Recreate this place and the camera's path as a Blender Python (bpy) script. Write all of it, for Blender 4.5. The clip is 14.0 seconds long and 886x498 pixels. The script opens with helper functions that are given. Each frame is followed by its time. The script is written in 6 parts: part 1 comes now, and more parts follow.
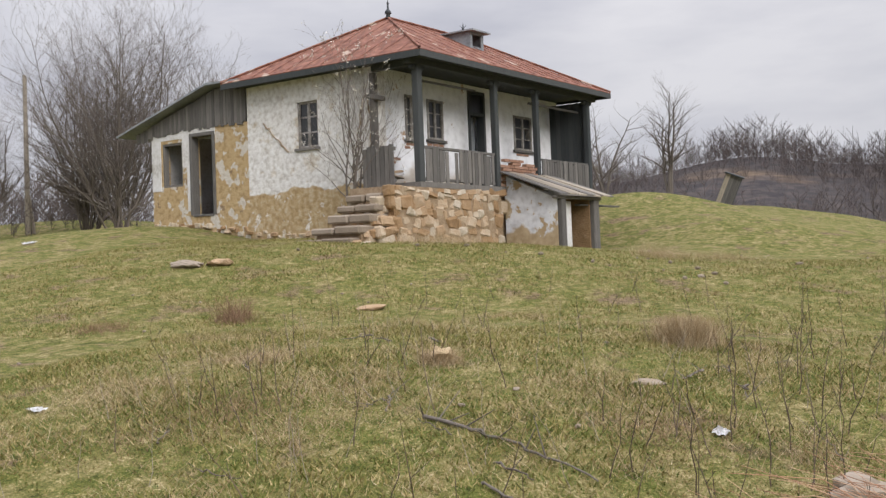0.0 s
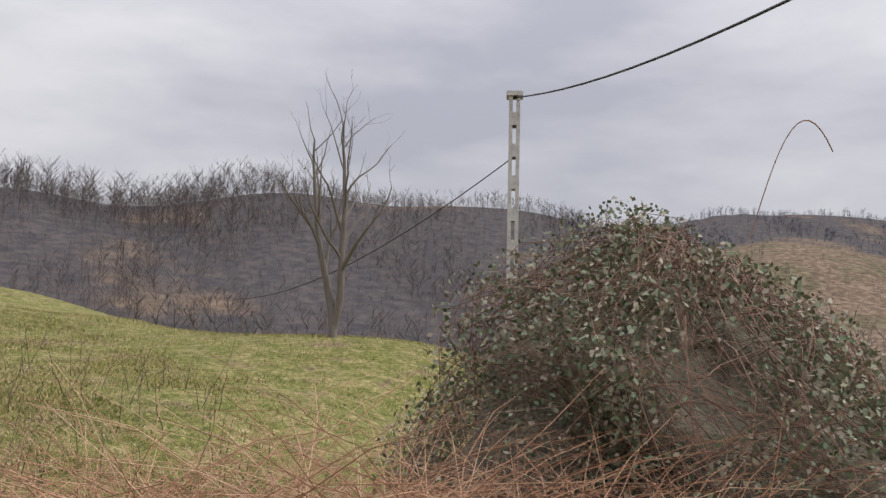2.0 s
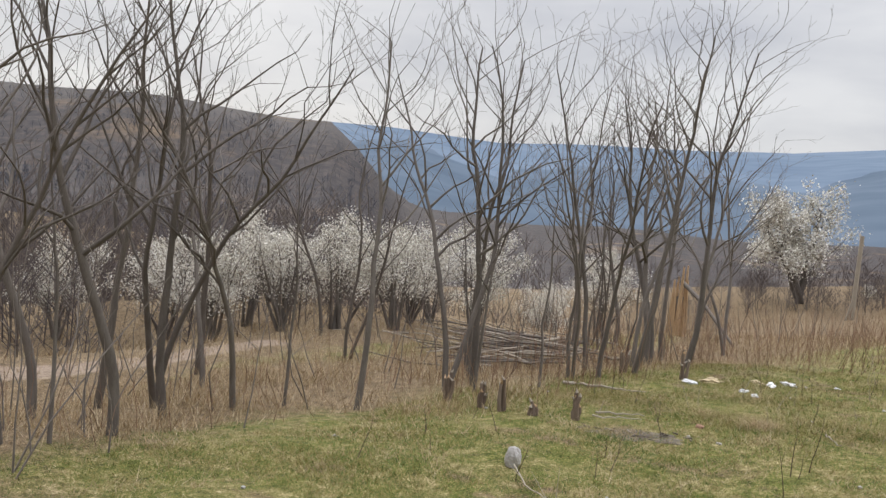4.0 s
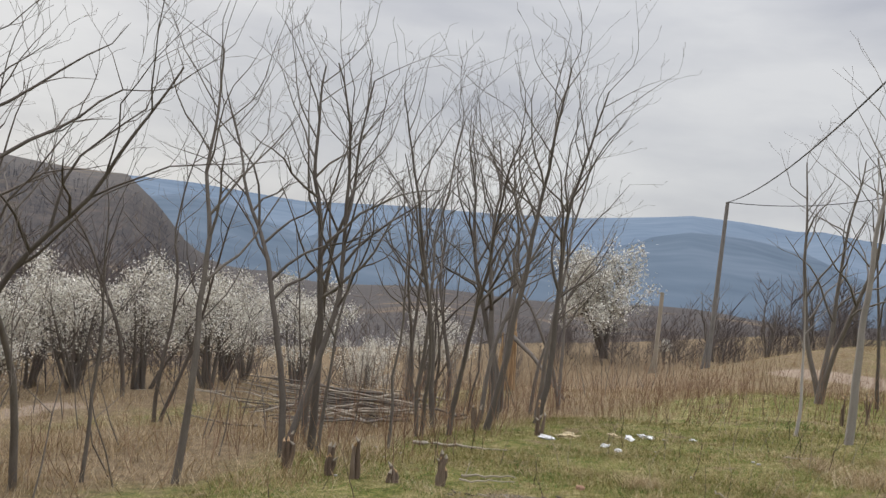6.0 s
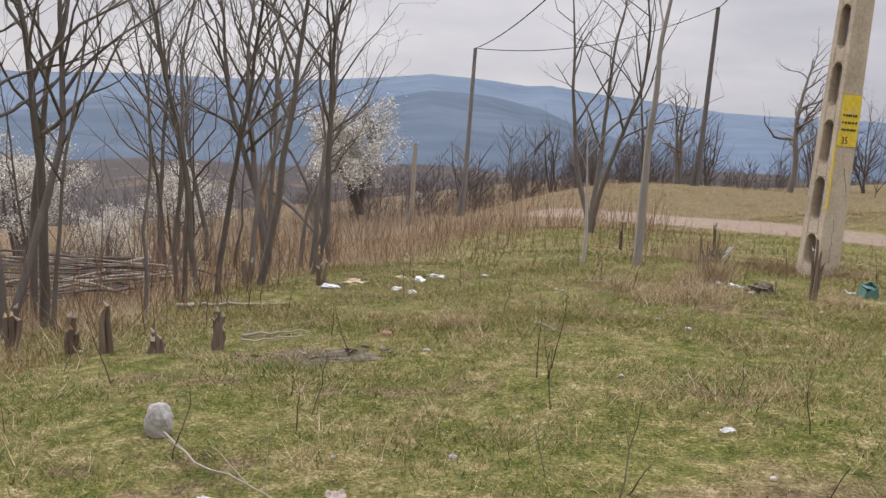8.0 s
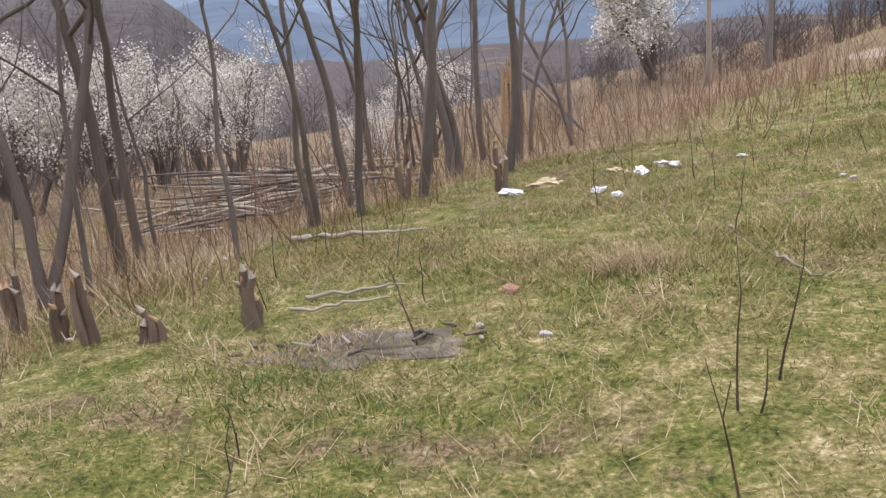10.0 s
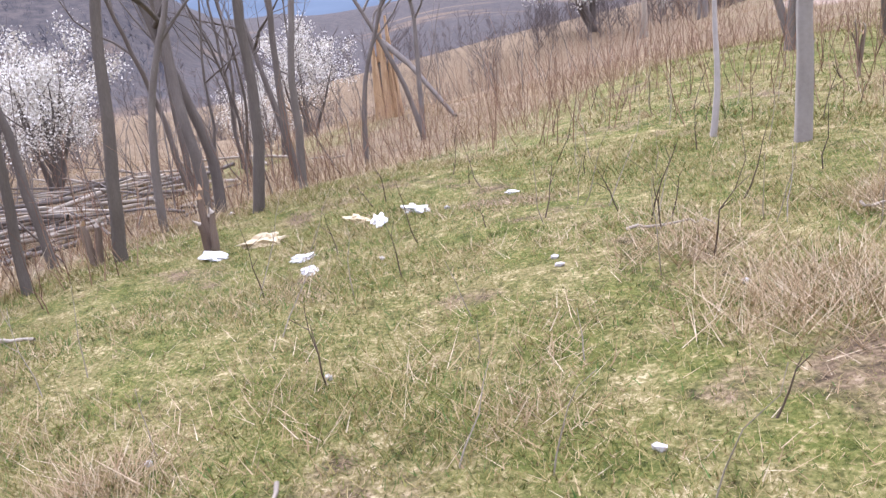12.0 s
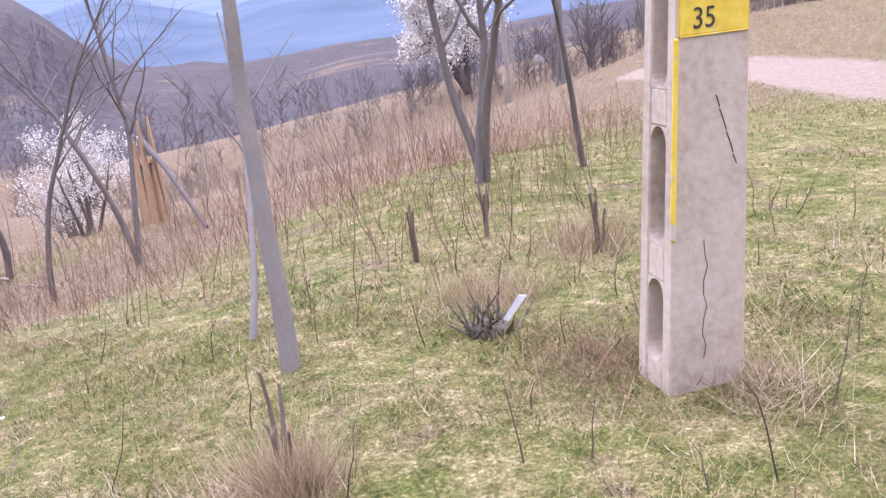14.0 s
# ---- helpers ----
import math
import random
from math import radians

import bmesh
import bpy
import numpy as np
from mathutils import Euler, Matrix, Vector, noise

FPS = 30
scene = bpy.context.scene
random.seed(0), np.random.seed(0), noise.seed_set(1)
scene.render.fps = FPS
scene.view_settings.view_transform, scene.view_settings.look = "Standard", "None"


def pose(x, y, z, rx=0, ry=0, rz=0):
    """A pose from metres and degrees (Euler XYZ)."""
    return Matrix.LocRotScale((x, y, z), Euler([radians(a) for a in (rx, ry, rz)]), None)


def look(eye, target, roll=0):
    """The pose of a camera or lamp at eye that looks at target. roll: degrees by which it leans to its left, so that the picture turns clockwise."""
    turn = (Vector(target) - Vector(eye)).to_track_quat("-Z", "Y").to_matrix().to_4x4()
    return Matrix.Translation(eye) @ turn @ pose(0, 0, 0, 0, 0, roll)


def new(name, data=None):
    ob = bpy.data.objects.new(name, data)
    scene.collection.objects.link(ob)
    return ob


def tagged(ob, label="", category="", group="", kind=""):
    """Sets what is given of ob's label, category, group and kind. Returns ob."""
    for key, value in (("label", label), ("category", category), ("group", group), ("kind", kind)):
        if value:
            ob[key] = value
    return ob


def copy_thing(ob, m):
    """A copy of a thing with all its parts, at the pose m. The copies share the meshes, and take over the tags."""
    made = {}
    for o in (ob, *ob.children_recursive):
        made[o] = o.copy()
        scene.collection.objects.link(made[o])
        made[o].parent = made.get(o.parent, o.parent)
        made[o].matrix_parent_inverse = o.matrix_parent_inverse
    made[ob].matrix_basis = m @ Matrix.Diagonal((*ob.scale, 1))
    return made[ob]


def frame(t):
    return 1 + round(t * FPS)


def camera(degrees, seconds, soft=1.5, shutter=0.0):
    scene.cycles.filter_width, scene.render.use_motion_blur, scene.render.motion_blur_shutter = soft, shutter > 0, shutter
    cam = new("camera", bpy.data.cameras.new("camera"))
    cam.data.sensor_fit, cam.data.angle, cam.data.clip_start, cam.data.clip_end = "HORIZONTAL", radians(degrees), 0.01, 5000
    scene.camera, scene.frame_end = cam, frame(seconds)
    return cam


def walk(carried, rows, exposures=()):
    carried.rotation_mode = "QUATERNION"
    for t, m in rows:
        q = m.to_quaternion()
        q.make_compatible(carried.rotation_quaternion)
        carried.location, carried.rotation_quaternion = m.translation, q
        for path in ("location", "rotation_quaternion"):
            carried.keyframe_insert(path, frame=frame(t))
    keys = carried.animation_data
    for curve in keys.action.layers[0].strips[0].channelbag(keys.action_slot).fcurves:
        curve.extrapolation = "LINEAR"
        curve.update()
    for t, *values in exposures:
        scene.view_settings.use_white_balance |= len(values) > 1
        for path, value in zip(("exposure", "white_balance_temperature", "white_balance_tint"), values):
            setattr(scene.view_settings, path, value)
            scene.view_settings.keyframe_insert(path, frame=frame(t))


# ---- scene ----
cam = camera(52.2, 14.0, soft=1.4)
PATH = [
    (0, (-0.080, -1.050, 1.440), (91.80, 2.20, 19.29)),
    (0.5, (-0.065, -1.075, 1.440), (91.90, 1.45, 20.24)),
    (1, (-0.050, -1.100, 1.440), (93.25, 0.56, 18.27)),
    (1.5, (0.000, -1.200, 1.430), (94.31, 2.48, 1.58)),
    (1.7, (0.060, -1.300, 1.418), (94.10, 1.20, -12.70)),
    (1.8, (0.090, -1.350, 1.412), (94.10, -0.40, -21.60)),
    (2, (0.150, -1.450, 1.400), (93.55, -1.20, -40.85)),
    (2.2, (0.250, -1.650, 1.368), (92.05, -1.50, -61.33)),
    (2.4, (0.350, -1.850, 1.336), (88.70, -1.60, -80.55)),
    (2.6, (0.422, -2.032, 1.304), (86.30, -1.80, -97.65)),
    (2.8, (0.467, -2.196, 1.273), (84.10, -2.25, -113.01)),
    (3, (0.511, -2.359, 1.242), (82.54, -2.70, -124.72)),
    (3.5, (0.584, -2.442, 1.258), (82.85, -4.50, -138.49)),
    (3.7, (0.600, -2.451, 1.262), (84.10, -5.05, -140.65)),
    (5.8, (1.530, -3.290, 0.926), (90.92, -5.70, -149.75)),
    (6, (1.723, -3.365, 0.920), (90.79, -6.43, -154.99)),
    (6.5, (2.050, -3.500, 0.851), (89.00, -6.89, -165.50)),
    (7, (2.267, -3.837, 0.710), (86.21, -7.04, -170.91)),
    (7.5, (2.370, -4.170, 0.631), (83.65, -6.19, -174.12)),
    (8, (2.438, -4.647, 0.490), (83.58, -3.53, -171.04)),
    (8.5, (2.405, -5.253, 0.298), (81.72, -0.87, -169.94)),
    (8.7, (2.381, -5.590, 0.243), (80.50, 1.11, -166.17)),
    (10.8, (1.895, -8.683, 0.340), (74.43, 4.27, -148.85)),
    (11, (1.791, -8.868, 0.408), (74.04, 4.38, -148.07)),
    (11.5, (1.524, -9.393, 0.484), (71.17, 5.40, -149.42)),
    (12, (1.212, -10.002, 0.507), (72.47, 6.53, -154.45)),
    (12.5, (0.769, -10.470, 0.664), (71.12, 6.93, -159.31)),
    (13, (0.229, -10.842, 0.796), (70.92, 4.67, -160.93)),
    (13.5, (-0.278, -11.375, 0.923), (72.00, 4.63, -162.13)),
    (14, (-0.923, -12.060, 1.043), (74.65, 6.50, -159.05)),
]
walk(cam, [(t, pose(*p, *r)) for t, p, r in PATH],
     exposures=[(0, 0.0, 6500, 10), (3.0, 0.0, 6500, 10), (3.5, 0.08, 6500, 8), (5.8, -0.05, 6550, 6), (6.5, -0.15, 6550, 7), (8.0, 0.0, 6600, 12), (8.5, -0.08, 6650, 13), (11, 0.58, 6050, 17), (11.5, 0.62, 5900, 19), (12, 0.9, 5750, 21), (12.5, 0.84, 5650, 22), (14, 0.97, 5600, 31)])

# ---- the lie of the land ----
LAND = [
    (-0.1, -1.0, -0.08), (0.6, -2.4, -0.3), (2.2, -3.8, -0.85), (2.4, -5.5, -1.05), (1.8, -8.8, -0.95), (0.8, -10.5, -0.75), (-0.9, -12, -0.6),
    (4.6, -9.0, -1.08), (4.9, -10.65, -1.02), (4.2, -15.4, -1.07), (2.8, -11.7, -0.84), (5.3, -13.0, -1.15), (7.5, -19.2, -1.76),
    (1.2, -13.2, -0.68), (-0.3, -16.0, -0.68), (1.2, -17.2, -0.77), (-3.3, -51.4, -0.6), (15.7, -58.0, -3.7), (7.0, -4.6, -1.2),
    (7.8, -10.0, -1.6), (18.0, -12.3, -3.3), (20.8, -31.5, -6.0), (20.0, 0.0, -4.0), (-15.8, 20.0, 3.2), (-9.4, 18.3, 2.55),
    (-7.1, 17.7, 2.16), (-3.9, 21.8, 1.85), (-3.5, 29.0, 4.4), (4.2, 38.8, 1.9),
]
LAND2 = [
    (11.0, 37.4, -0.4), (14.2, 31.0, -0.6), (9.8, 12.9, 0.8), (4.6, 2.2, -0.25), (-8.0, -14.0, -0.45), (-10.0, -30.0, -0.4), (-20.0, -40.0, 0.0),
    (-20.0, 10.0, 2.6), (-12.0, 3.0, 0.8), (-9.0, -5.0, 0.2), (0.0, -80.0, -0.6), (-30.0, -80.0, 0.8), (-30.0, 34.0, 4.8), (-12.0, 36.0, 5.0),
    (-3.5, 8.5, 0.85), (3.0, 9.0, 0.55), (1.5, 20.0, 1.5), (30.0, 20.0, -4.0), (32.0, -16.0, -6.0), (-40.0, 0.0, 3.0), (2.0, 48.0, 2.2), (-0.3, 33.5, 3.95), (2.0, 31.7, 3.3), (4.5, 29.5, 2.35), (-2.0, 25.5, 3.0), (6.4, 28.1, 1.65), (8.5, 22.3, 1.0), (13.0, 22.0, -0.3), (12.0, 48.0, -2.5), (22.0, 48.0, -4.5), (30.0, 42.0, -5.5), (-4.4, 41.5, 5.3),
    (35.0, -50.0, -9.0), (9.4, -19.5, -2.25), (9.3, -23.6, -1.9), (8.7, -13.8, -1.8), (2.25, -21.2, -0.75), (13.5, -24.5, -3.2), (16.0, -31.0, -4.8), (24.0, -48.0, -7.5), (12.0, -8.0, -2.3), (12.0, -24.0, -2.3), (12.0, -1.0, -2.0), (15.0, -0.5, -2.85), (14.0, 5.0, -1.9),
]
LANDP = np.array(LAND + LAND2)
AZ = np.array([-360, -300, -235, -205, -180, -150, -140, -135, -118, -105, -85, -60, -40, -20, 0, 60.0])
VAL_Z = np.array([4.0, 4.0, 1.5, 0.2, -4, -12, -14, -14, -12, -10, -9, -8, -9, -7, -4, 4.0])
RID_Z = np.array([6.0, 6.0, 3.0, -2.0, -12, -18, -16, 15, 18.5, 18.5, 25, 27, 29, 23.5, 25, 6.0])
RID_R = np.array([200.0, 200, 200, 240, 300, 380, 400, 420, 430, 420, 400, 330, 260, 230, 220, 200])


def land(x, y):
    """The height of the ground at x, y (arrays)."""
    x, y = np.asarray(x, float), np.asarray(y, float)
    shape = x.shape
    x, y = x.ravel(), y.ravel()
    num, den = np.zeros_like(x), np.zeros_like(x)
    for px, py, pz in LANDP:
        d2 = (x - px) ** 2 + (y - py) ** 2
        w = 1.0 / (d2 + 2.5 + 0.004 * (px * px + py * py)) ** 1.6
        num += w * pz
        den += w
    near = num / den
    dx, dy = x - 0.5, y + 5.0
    r = np.hypot(dx, dy) + 1e-6
    az = np.degrees(np.arctan2(-dx, dy))
    az = np.where(az > 60, az - 360, az)
    vz, rz, rr = np.interp(az, AZ, VAL_Z), np.interp(az, AZ, RID_Z), np.interp(az, AZ, RID_R)
    s = np.clip((r - 75) / (rr - 75), 0, 1.4)
    far = vz + (rz - vz) * np.where(s < 1, s * s * (3 - 2 * s), 1 - 0.4 * (s - 1))
    far += (1.6 * np.sin(x * 0.031 + 1.0) * np.sin(y * 0.027) + 1.5 * np.sin(np.radians(az) * 23 + 1) * np.clip((r - 150) / 60, 0, 1)) * np.clip((r - 60) / 60, 0, 1)
    edge = np.interp(az, [-140, -118, -105, -85, -60, -45], [195, 208, 243, 288, 288, 140])
    far += 7.5 * np.clip((r - edge) / 60, 0, 1) * np.clip((az + 141) / 4, 0, 1) * np.clip((-50 - az) / 8, 0, 1)
    k = np.clip((r - 60) / 45, 0, 1)
    k = k * k * (3 - 2 * k)
    z = near * (1 - k) + far * k
    bump = 0.035 * np.sin(x * 1.7 + 0.6 * np.sin(y * 1.3)) * np.sin(y * 1.9 + 0.8) + 0.02 * np.sin(x * 4.1 + y * 2.3) * np.sin(y * 3.7 - x * 1.1)
    return (z + bump * np.clip(1.5 - r / 16, 0.1, 1)).reshape(shape)


def ground(x, y):
    return float(land(np.array([x]), np.array([y]))[0])
# ---- light ----
world = bpy.data.worlds.new("overcast_sky")
scene.world = world
world.use_nodes = True
wn, wl = world.node_tree.nodes, world.node_tree.links
wn.clear()
w_out, w_bg, w_mix, w_sky = wn.new("ShaderNodeOutputWorld"), wn.new("ShaderNodeBackground"), wn.new("ShaderNodeMix"), wn.new("ShaderNodeTexSky")
w_co, w_map, w_noise, w_ramp, w_scale = wn.new("ShaderNodeTexCoord"), wn.new("ShaderNodeMapping"), wn.new("ShaderNodeTexNoise"), wn.new("ShaderNodeValToRGB"), wn.new("ShaderNodeVectorMath")
w_sky.sky_type, w_sky.sun_disc, w_sky.sun_elevation, w_sky.sun_rotation = "NISHITA", False, radians(30), radians(127)
w_scale.operation, w_scale.inputs[3].default_value = "SCALE", 0.1
w_map.inputs["Scale"].default_value = (1.6, 1.6, 5.5)
w_noise.inputs["Scale"].default_value, w_noise.inputs["Detail"].default_value, w_noise.inputs["Roughness"].default_value = 1.4, 6, 0.52
w_ramp.color_ramp.elements[0].position, w_ramp.color_ramp.elements[0].color = 0.33, (0.47, 0.475, 0.545, 1)
w_ramp.color_ramp.elements[1].position, w_ramp.color_ramp.elements[1].color = 0.62, (0.76, 0.75, 0.785, 1)
w_mix.data_type = "RGBA"
w_mix.inputs[0].default_value = 0.93
wl.new(w_co.outputs["Generated"], w_map.inputs[0])
wl.new(w_map.outputs[0], w_noise.inputs["Vector"])
wl.new(w_noise.outputs[0], w_ramp.inputs[0])
wl.new(w_sky.outputs[0], w_scale.inputs[0])
wl.new(w_scale.outputs[0], w_mix.inputs[6])
wl.new(w_ramp.outputs[0], w_mix.inputs[7])
w_sep, w_sq, w_gain, w_mul = wn.new("ShaderNodeSeparateXYZ"), wn.new("ShaderNodeMath"), wn.new("ShaderNodeMath"), wn.new("ShaderNodeVectorMath")
w_cu = wn.new("ShaderNodeMath")
w_cu.operation = "MULTIPLY"
w_sq.operation, w_gain.operation, w_mul.operation = "MULTIPLY", "MULTIPLY_ADD", "SCALE"
wl.new(w_co.outputs["Generated"], w_sep.inputs[0])
wl.new(w_sep.outputs[2], w_sq.inputs[0])
wl.new(w_sep.outputs[2], w_sq.inputs[1])
wl.new(w_sq.outputs[0], w_cu.inputs[0])
wl.new(w_sep.outputs[2], w_cu.inputs[1])
wl.new(w_cu.outputs[0], w_gain.inputs[0])
w_gain.inputs[1].default_value, w_gain.inputs[2].default_value = 4.4, 0.96  # an overcast sky is brightest overhead
wl.new(w_mix.outputs[2], w_mul.inputs[0])
wl.new(w_gain.outputs[0], w_mul.inputs[3])
wl.new(w_mul.outputs[0], w_bg.inputs[0])
wl.new(w_bg.outputs[0], w_out.inputs[0])
w_bg.inputs[1].default_value = 1.0
sun = new("sun", bpy.data.lights.new("sun", "SUN"))
sun.data.energy, sun.data.angle, sun.data.color = 2.0, radians(25), (1, 0.96, 0.9)
sun.matrix_world = look((32, -24, 23), (0, 0, 0))


# ---- materials ----
def mat(name, cols, scale=3.0, fine=30.0, rough=0.85, bump=0.3, metal=0.0, vary=0.0, island=False, spec=0.3, stretch=(1, 1, 1), bump_size=0.02, space="pos"):
    m = bpy.data.materials.new(name)
    m.use_nodes = True
    n, l = m.node_tree.nodes, m.node_tree.links
    b = n["Principled BSDF"]
    b.inputs["Roughness"].default_value, b.inputs["Metallic"].default_value, b.inputs["Specular IOR Level"].default_value = rough, metal, spec
    if space == "pos":
        src = n.new("ShaderNodeNewGeometry").outputs["Position"]
    else:
        src = n.new("ShaderNodeTexCoord").outputs["Object"]
    mp = n.new("ShaderNodeMapping")
    mp.inputs["Scale"].default_value = stretch
    l.new(src, mp.inputs[0])
    n1, n2, add = n.new("ShaderNodeTexNoise"), n.new("ShaderNodeTexNoise"), n.new("ShaderNodeMix")
    n1.inputs["Scale"].default_value, n2.inputs["Scale"].default_value = scale, fine
    n1.inputs["Detail"].default_value, n2.inputs["Detail"].default_value = 5, 3
    l.new(mp.outputs[0], n1.inputs["Vector"])
    l.new(mp.outputs[0], n2.inputs["Vector"])
    add.inputs[0].default_value = 0.4
    l.new(n1.outputs[0], add.inputs[2])
    l.new(n2.outputs[0], add.inputs[3])
    fac = add.outputs[0]
    if island or vary:
        rnd = n.new("ShaderNodeNewGeometry").outputs["Random Per Island"] if island else n.new("ShaderNodeObjectInfo").outputs["Random"]
        mx = n.new("ShaderNodeMix")
        mx.inputs[0].default_value = vary or 0.7
        l.new(fac, mx.inputs[2])
        l.new(rnd, mx.inputs[3])
        fac = mx.outputs[0]
    ramp = n.new("ShaderNodeValToRGB")
    e = ramp.color_ramp.elements
    lo, hi = (0.08, 0.92) if (island or vary) else (0.32, 0.68)
    while len(e) < len(cols):
        e.new(0.5)
    for i, c in enumerate(cols):
        e[i].position = lo + (hi - lo) * i / max(1, len(cols) - 1)
        e[i].color = (*c, 1)
    l.new(fac, ramp.inputs[0])
    l.new(ramp.outputs[0], b.inputs["Base Color"])
    if bump:
        bp = n.new("ShaderNodeBump")
        bp.inputs["Strength"].default_value, bp.inputs["Distance"].default_value = bump, bump_size
        l.new(add.outputs[0], bp.inputs["Height"])
        l.new(bp.outputs[0], b.inputs["Normal"])
    return m


def blend_mats(name, low, high, scale, edge=0.5, soft=0.03, level=None, wave=0.3, fine=9.0, patch=None, patch_edge=0.62, rough=0.9, bump=0.4):
    """Two paints on one wall: by patches of noise, by a wavering level in z, or by a ground attribute."""
    m = bpy.data.materials.new(name)
    m.use_nodes = True
    n, l = m.node_tree.nodes, m.node_tree.links
    b = n["Principled BSDF"]
    b.inputs["Roughness"].default_value, b.inputs["Specular IOR Level"].default_value = rough, 0.2
    geo = n.new("ShaderNodeNewGeometry")
    big, small = n.new("ShaderNodeTexNoise"), n.new("ShaderNodeTexNoise")
    big.inputs["Scale"].default_value, small.inputs["Scale"].default_value = scale, fine
    big.inputs["Detail"].default_value, small.inputs["Detail"].default_value = 6, 6
    for q in (big, small):
        l.new(geo.outputs["Position"], q.inputs["Vector"])

    def ramp_of(cols):
        r = n.new("ShaderNodeValToRGB")
        e = r.color_ramp.elements
        while len(e) < len(cols):
            e.new(0.5)
        for i, c in enumerate(cols):
            e[i].position, e[i].color = 0.3 + 0.4 * i / (len(cols) - 1), (*c, 1)
        l.new(small.outputs[0], r.inputs[0])
        return r.outputs[0]
    step = n.new("ShaderNodeMapRange")
    if level is None:
        l.new(big.outputs[0], step.inputs[0])
        step.inputs[1].default_value, step.inputs[2].default_value = edge - soft, edge + soft
    else:
        sep, mad = n.new("ShaderNodeSeparateXYZ"), n.new("ShaderNodeMath")
        mad.operation = "MULTIPLY_ADD"
        l.new(geo.outputs["Position"], sep.inputs[0])
        l.new(big.outputs[0], mad.inputs[0])
        mad.inputs[1].default_value = wave
        l.new(sep.outputs[2], mad.inputs[2])
        l.new(mad.outputs[0], step.inputs[0])
        step.inputs[1].default_value, step.inputs[2].default_value = level + wave * 0.5 - soft, level + wave * 0.5 + soft
    mx = n.new("ShaderNodeMix")
    mx.data_type = "RGBA"
    l.new(step.outputs[0], mx.inputs[0])
    l.new(ramp_of(low), mx.inputs[6])
    l.new(ramp_of(high), mx.inputs[7])
    col = mx.outputs[2]
    if patch:
        pn, ps, px = n.new("ShaderNodeTexNoise"), n.new("ShaderNodeMapRange"), n.new("ShaderNodeMix")
        pn.inputs["Scale"].default_value, pn.inputs["Detail"].default_value, pn.inputs["Roughness"].default_value = 2.3, 8, 0.65
        l.new(geo.outputs["Position"], pn.inputs["Vector"])
        l.new(pn.outputs[0], ps.inputs[0])
        ps.inputs[1].default_value, ps.inputs[2].default_value = patch_edge, patch_edge + 0.012
        px.data_type = "RGBA"
        l.new(ps.outputs[0], px.inputs[0])
        l.new(col, px.inputs[6])
        l.new(ramp_of(patch), px.inputs[7])
        col = px.outputs[2]
    l.new(col, b.inputs["Base Color"])
    bp = n.new("ShaderNodeBump")
    bp.inputs["Strength"].default_value, bp.inputs["Distance"].default_value = bump, 0.03
    l.new(small.outputs[0], bp.inputs["Height"])
    l.new(bp.outputs[0], b.inputs["Normal"])
    return m


M_PLASTER = blend_mats("whitewash_over_ochre_dado", [(0.30, 0.21, 0.11), (0.42, 0.31, 0.17), (0.50, 0.42, 0.30)], [(0.5, 0.475, 0.445), (0.68, 0.665, 0.645), (0.78, 0.775, 0.77)], 1.8, level=3.72, wave=0.5, soft=0.02, fine=9, patch=[(0.42, 0.36, 0.28), (0.62, 0.58, 0.52), (0.72, 0.69, 0.65)], patch_edge=0.575, bump=0.8)
M_OCHRE = blend_mats("ochre_plaster_flaked", [(0.30, 0.21, 0.11), (0.44, 0.32, 0.17), (0.46, 0.35, 0.20)], [(0.48, 0.43, 0.36), (0.6, 0.57, 0.52)], 3.5, edge=0.56, soft=0.012, fine=9, patch=[(0.2, 0.14, 0.09), (0.33, 0.24, 0.15)], patch_edge=0.63, bump=0.7)
M_WHITE = mat("whitewashed_plaster", [(0.40, 0.38, 0.35), (0.62, 0.61, 0.60), (0.74, 0.74, 0.75)], 1.6, 14, 0.9, 0.35)
M_PORCH = blend_mats("bluish_limewash", [(0.42, 0.36, 0.29), (0.58, 0.54, 0.49)], [(0.68, 0.685, 0.71), (0.8, 0.81, 0.84), (0.86, 0.87, 0.9)], 1.6, level=4.0, wave=0.9, soft=0.12, fine=5, patch=[(0.3, 0.19, 0.11), (0.45, 0.33, 0.22)], patch_edge=0.655, bump=0.3)
M_RUST = blend_mats("rusted_roof_sheet", [(0.12, 0.05, 0.036), (0.2, 0.083, 0.055), (0.29, 0.14, 0.098)], [(0.34, 0.24, 0.18), (0.5, 0.41, 0.34)], 1.6, edge=0.645, soft=0.02, fine=6, rough=0.75, bump=0.15)
M_ZINC = mat("dull_zinc_sheet", [(0.16, 0.17, 0.18), (0.27, 0.29, 0.31), (0.36, 0.37, 0.38)], 2, 20, 0.6, 0.2, metal=0.3)
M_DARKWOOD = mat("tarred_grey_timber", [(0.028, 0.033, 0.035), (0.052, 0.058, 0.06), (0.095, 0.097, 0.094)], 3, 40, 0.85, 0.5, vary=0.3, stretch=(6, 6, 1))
M_GREYWOOD = mat("weathered_grey_boards", [(0.045, 0.044, 0.043), (0.14, 0.132, 0.124), (0.3, 0.28, 0.255)], 4, 45, 0.9, 0.8, vary=0.3, stretch=(7, 7, 0.8))
M_BROWNWOOD = mat("peeling_window_timber", [(0.12, 0.11, 0.10), (0.25, 0.23, 0.21), (0.42, 0.41, 0.40)], 5, 40, 0.8, 0.3)
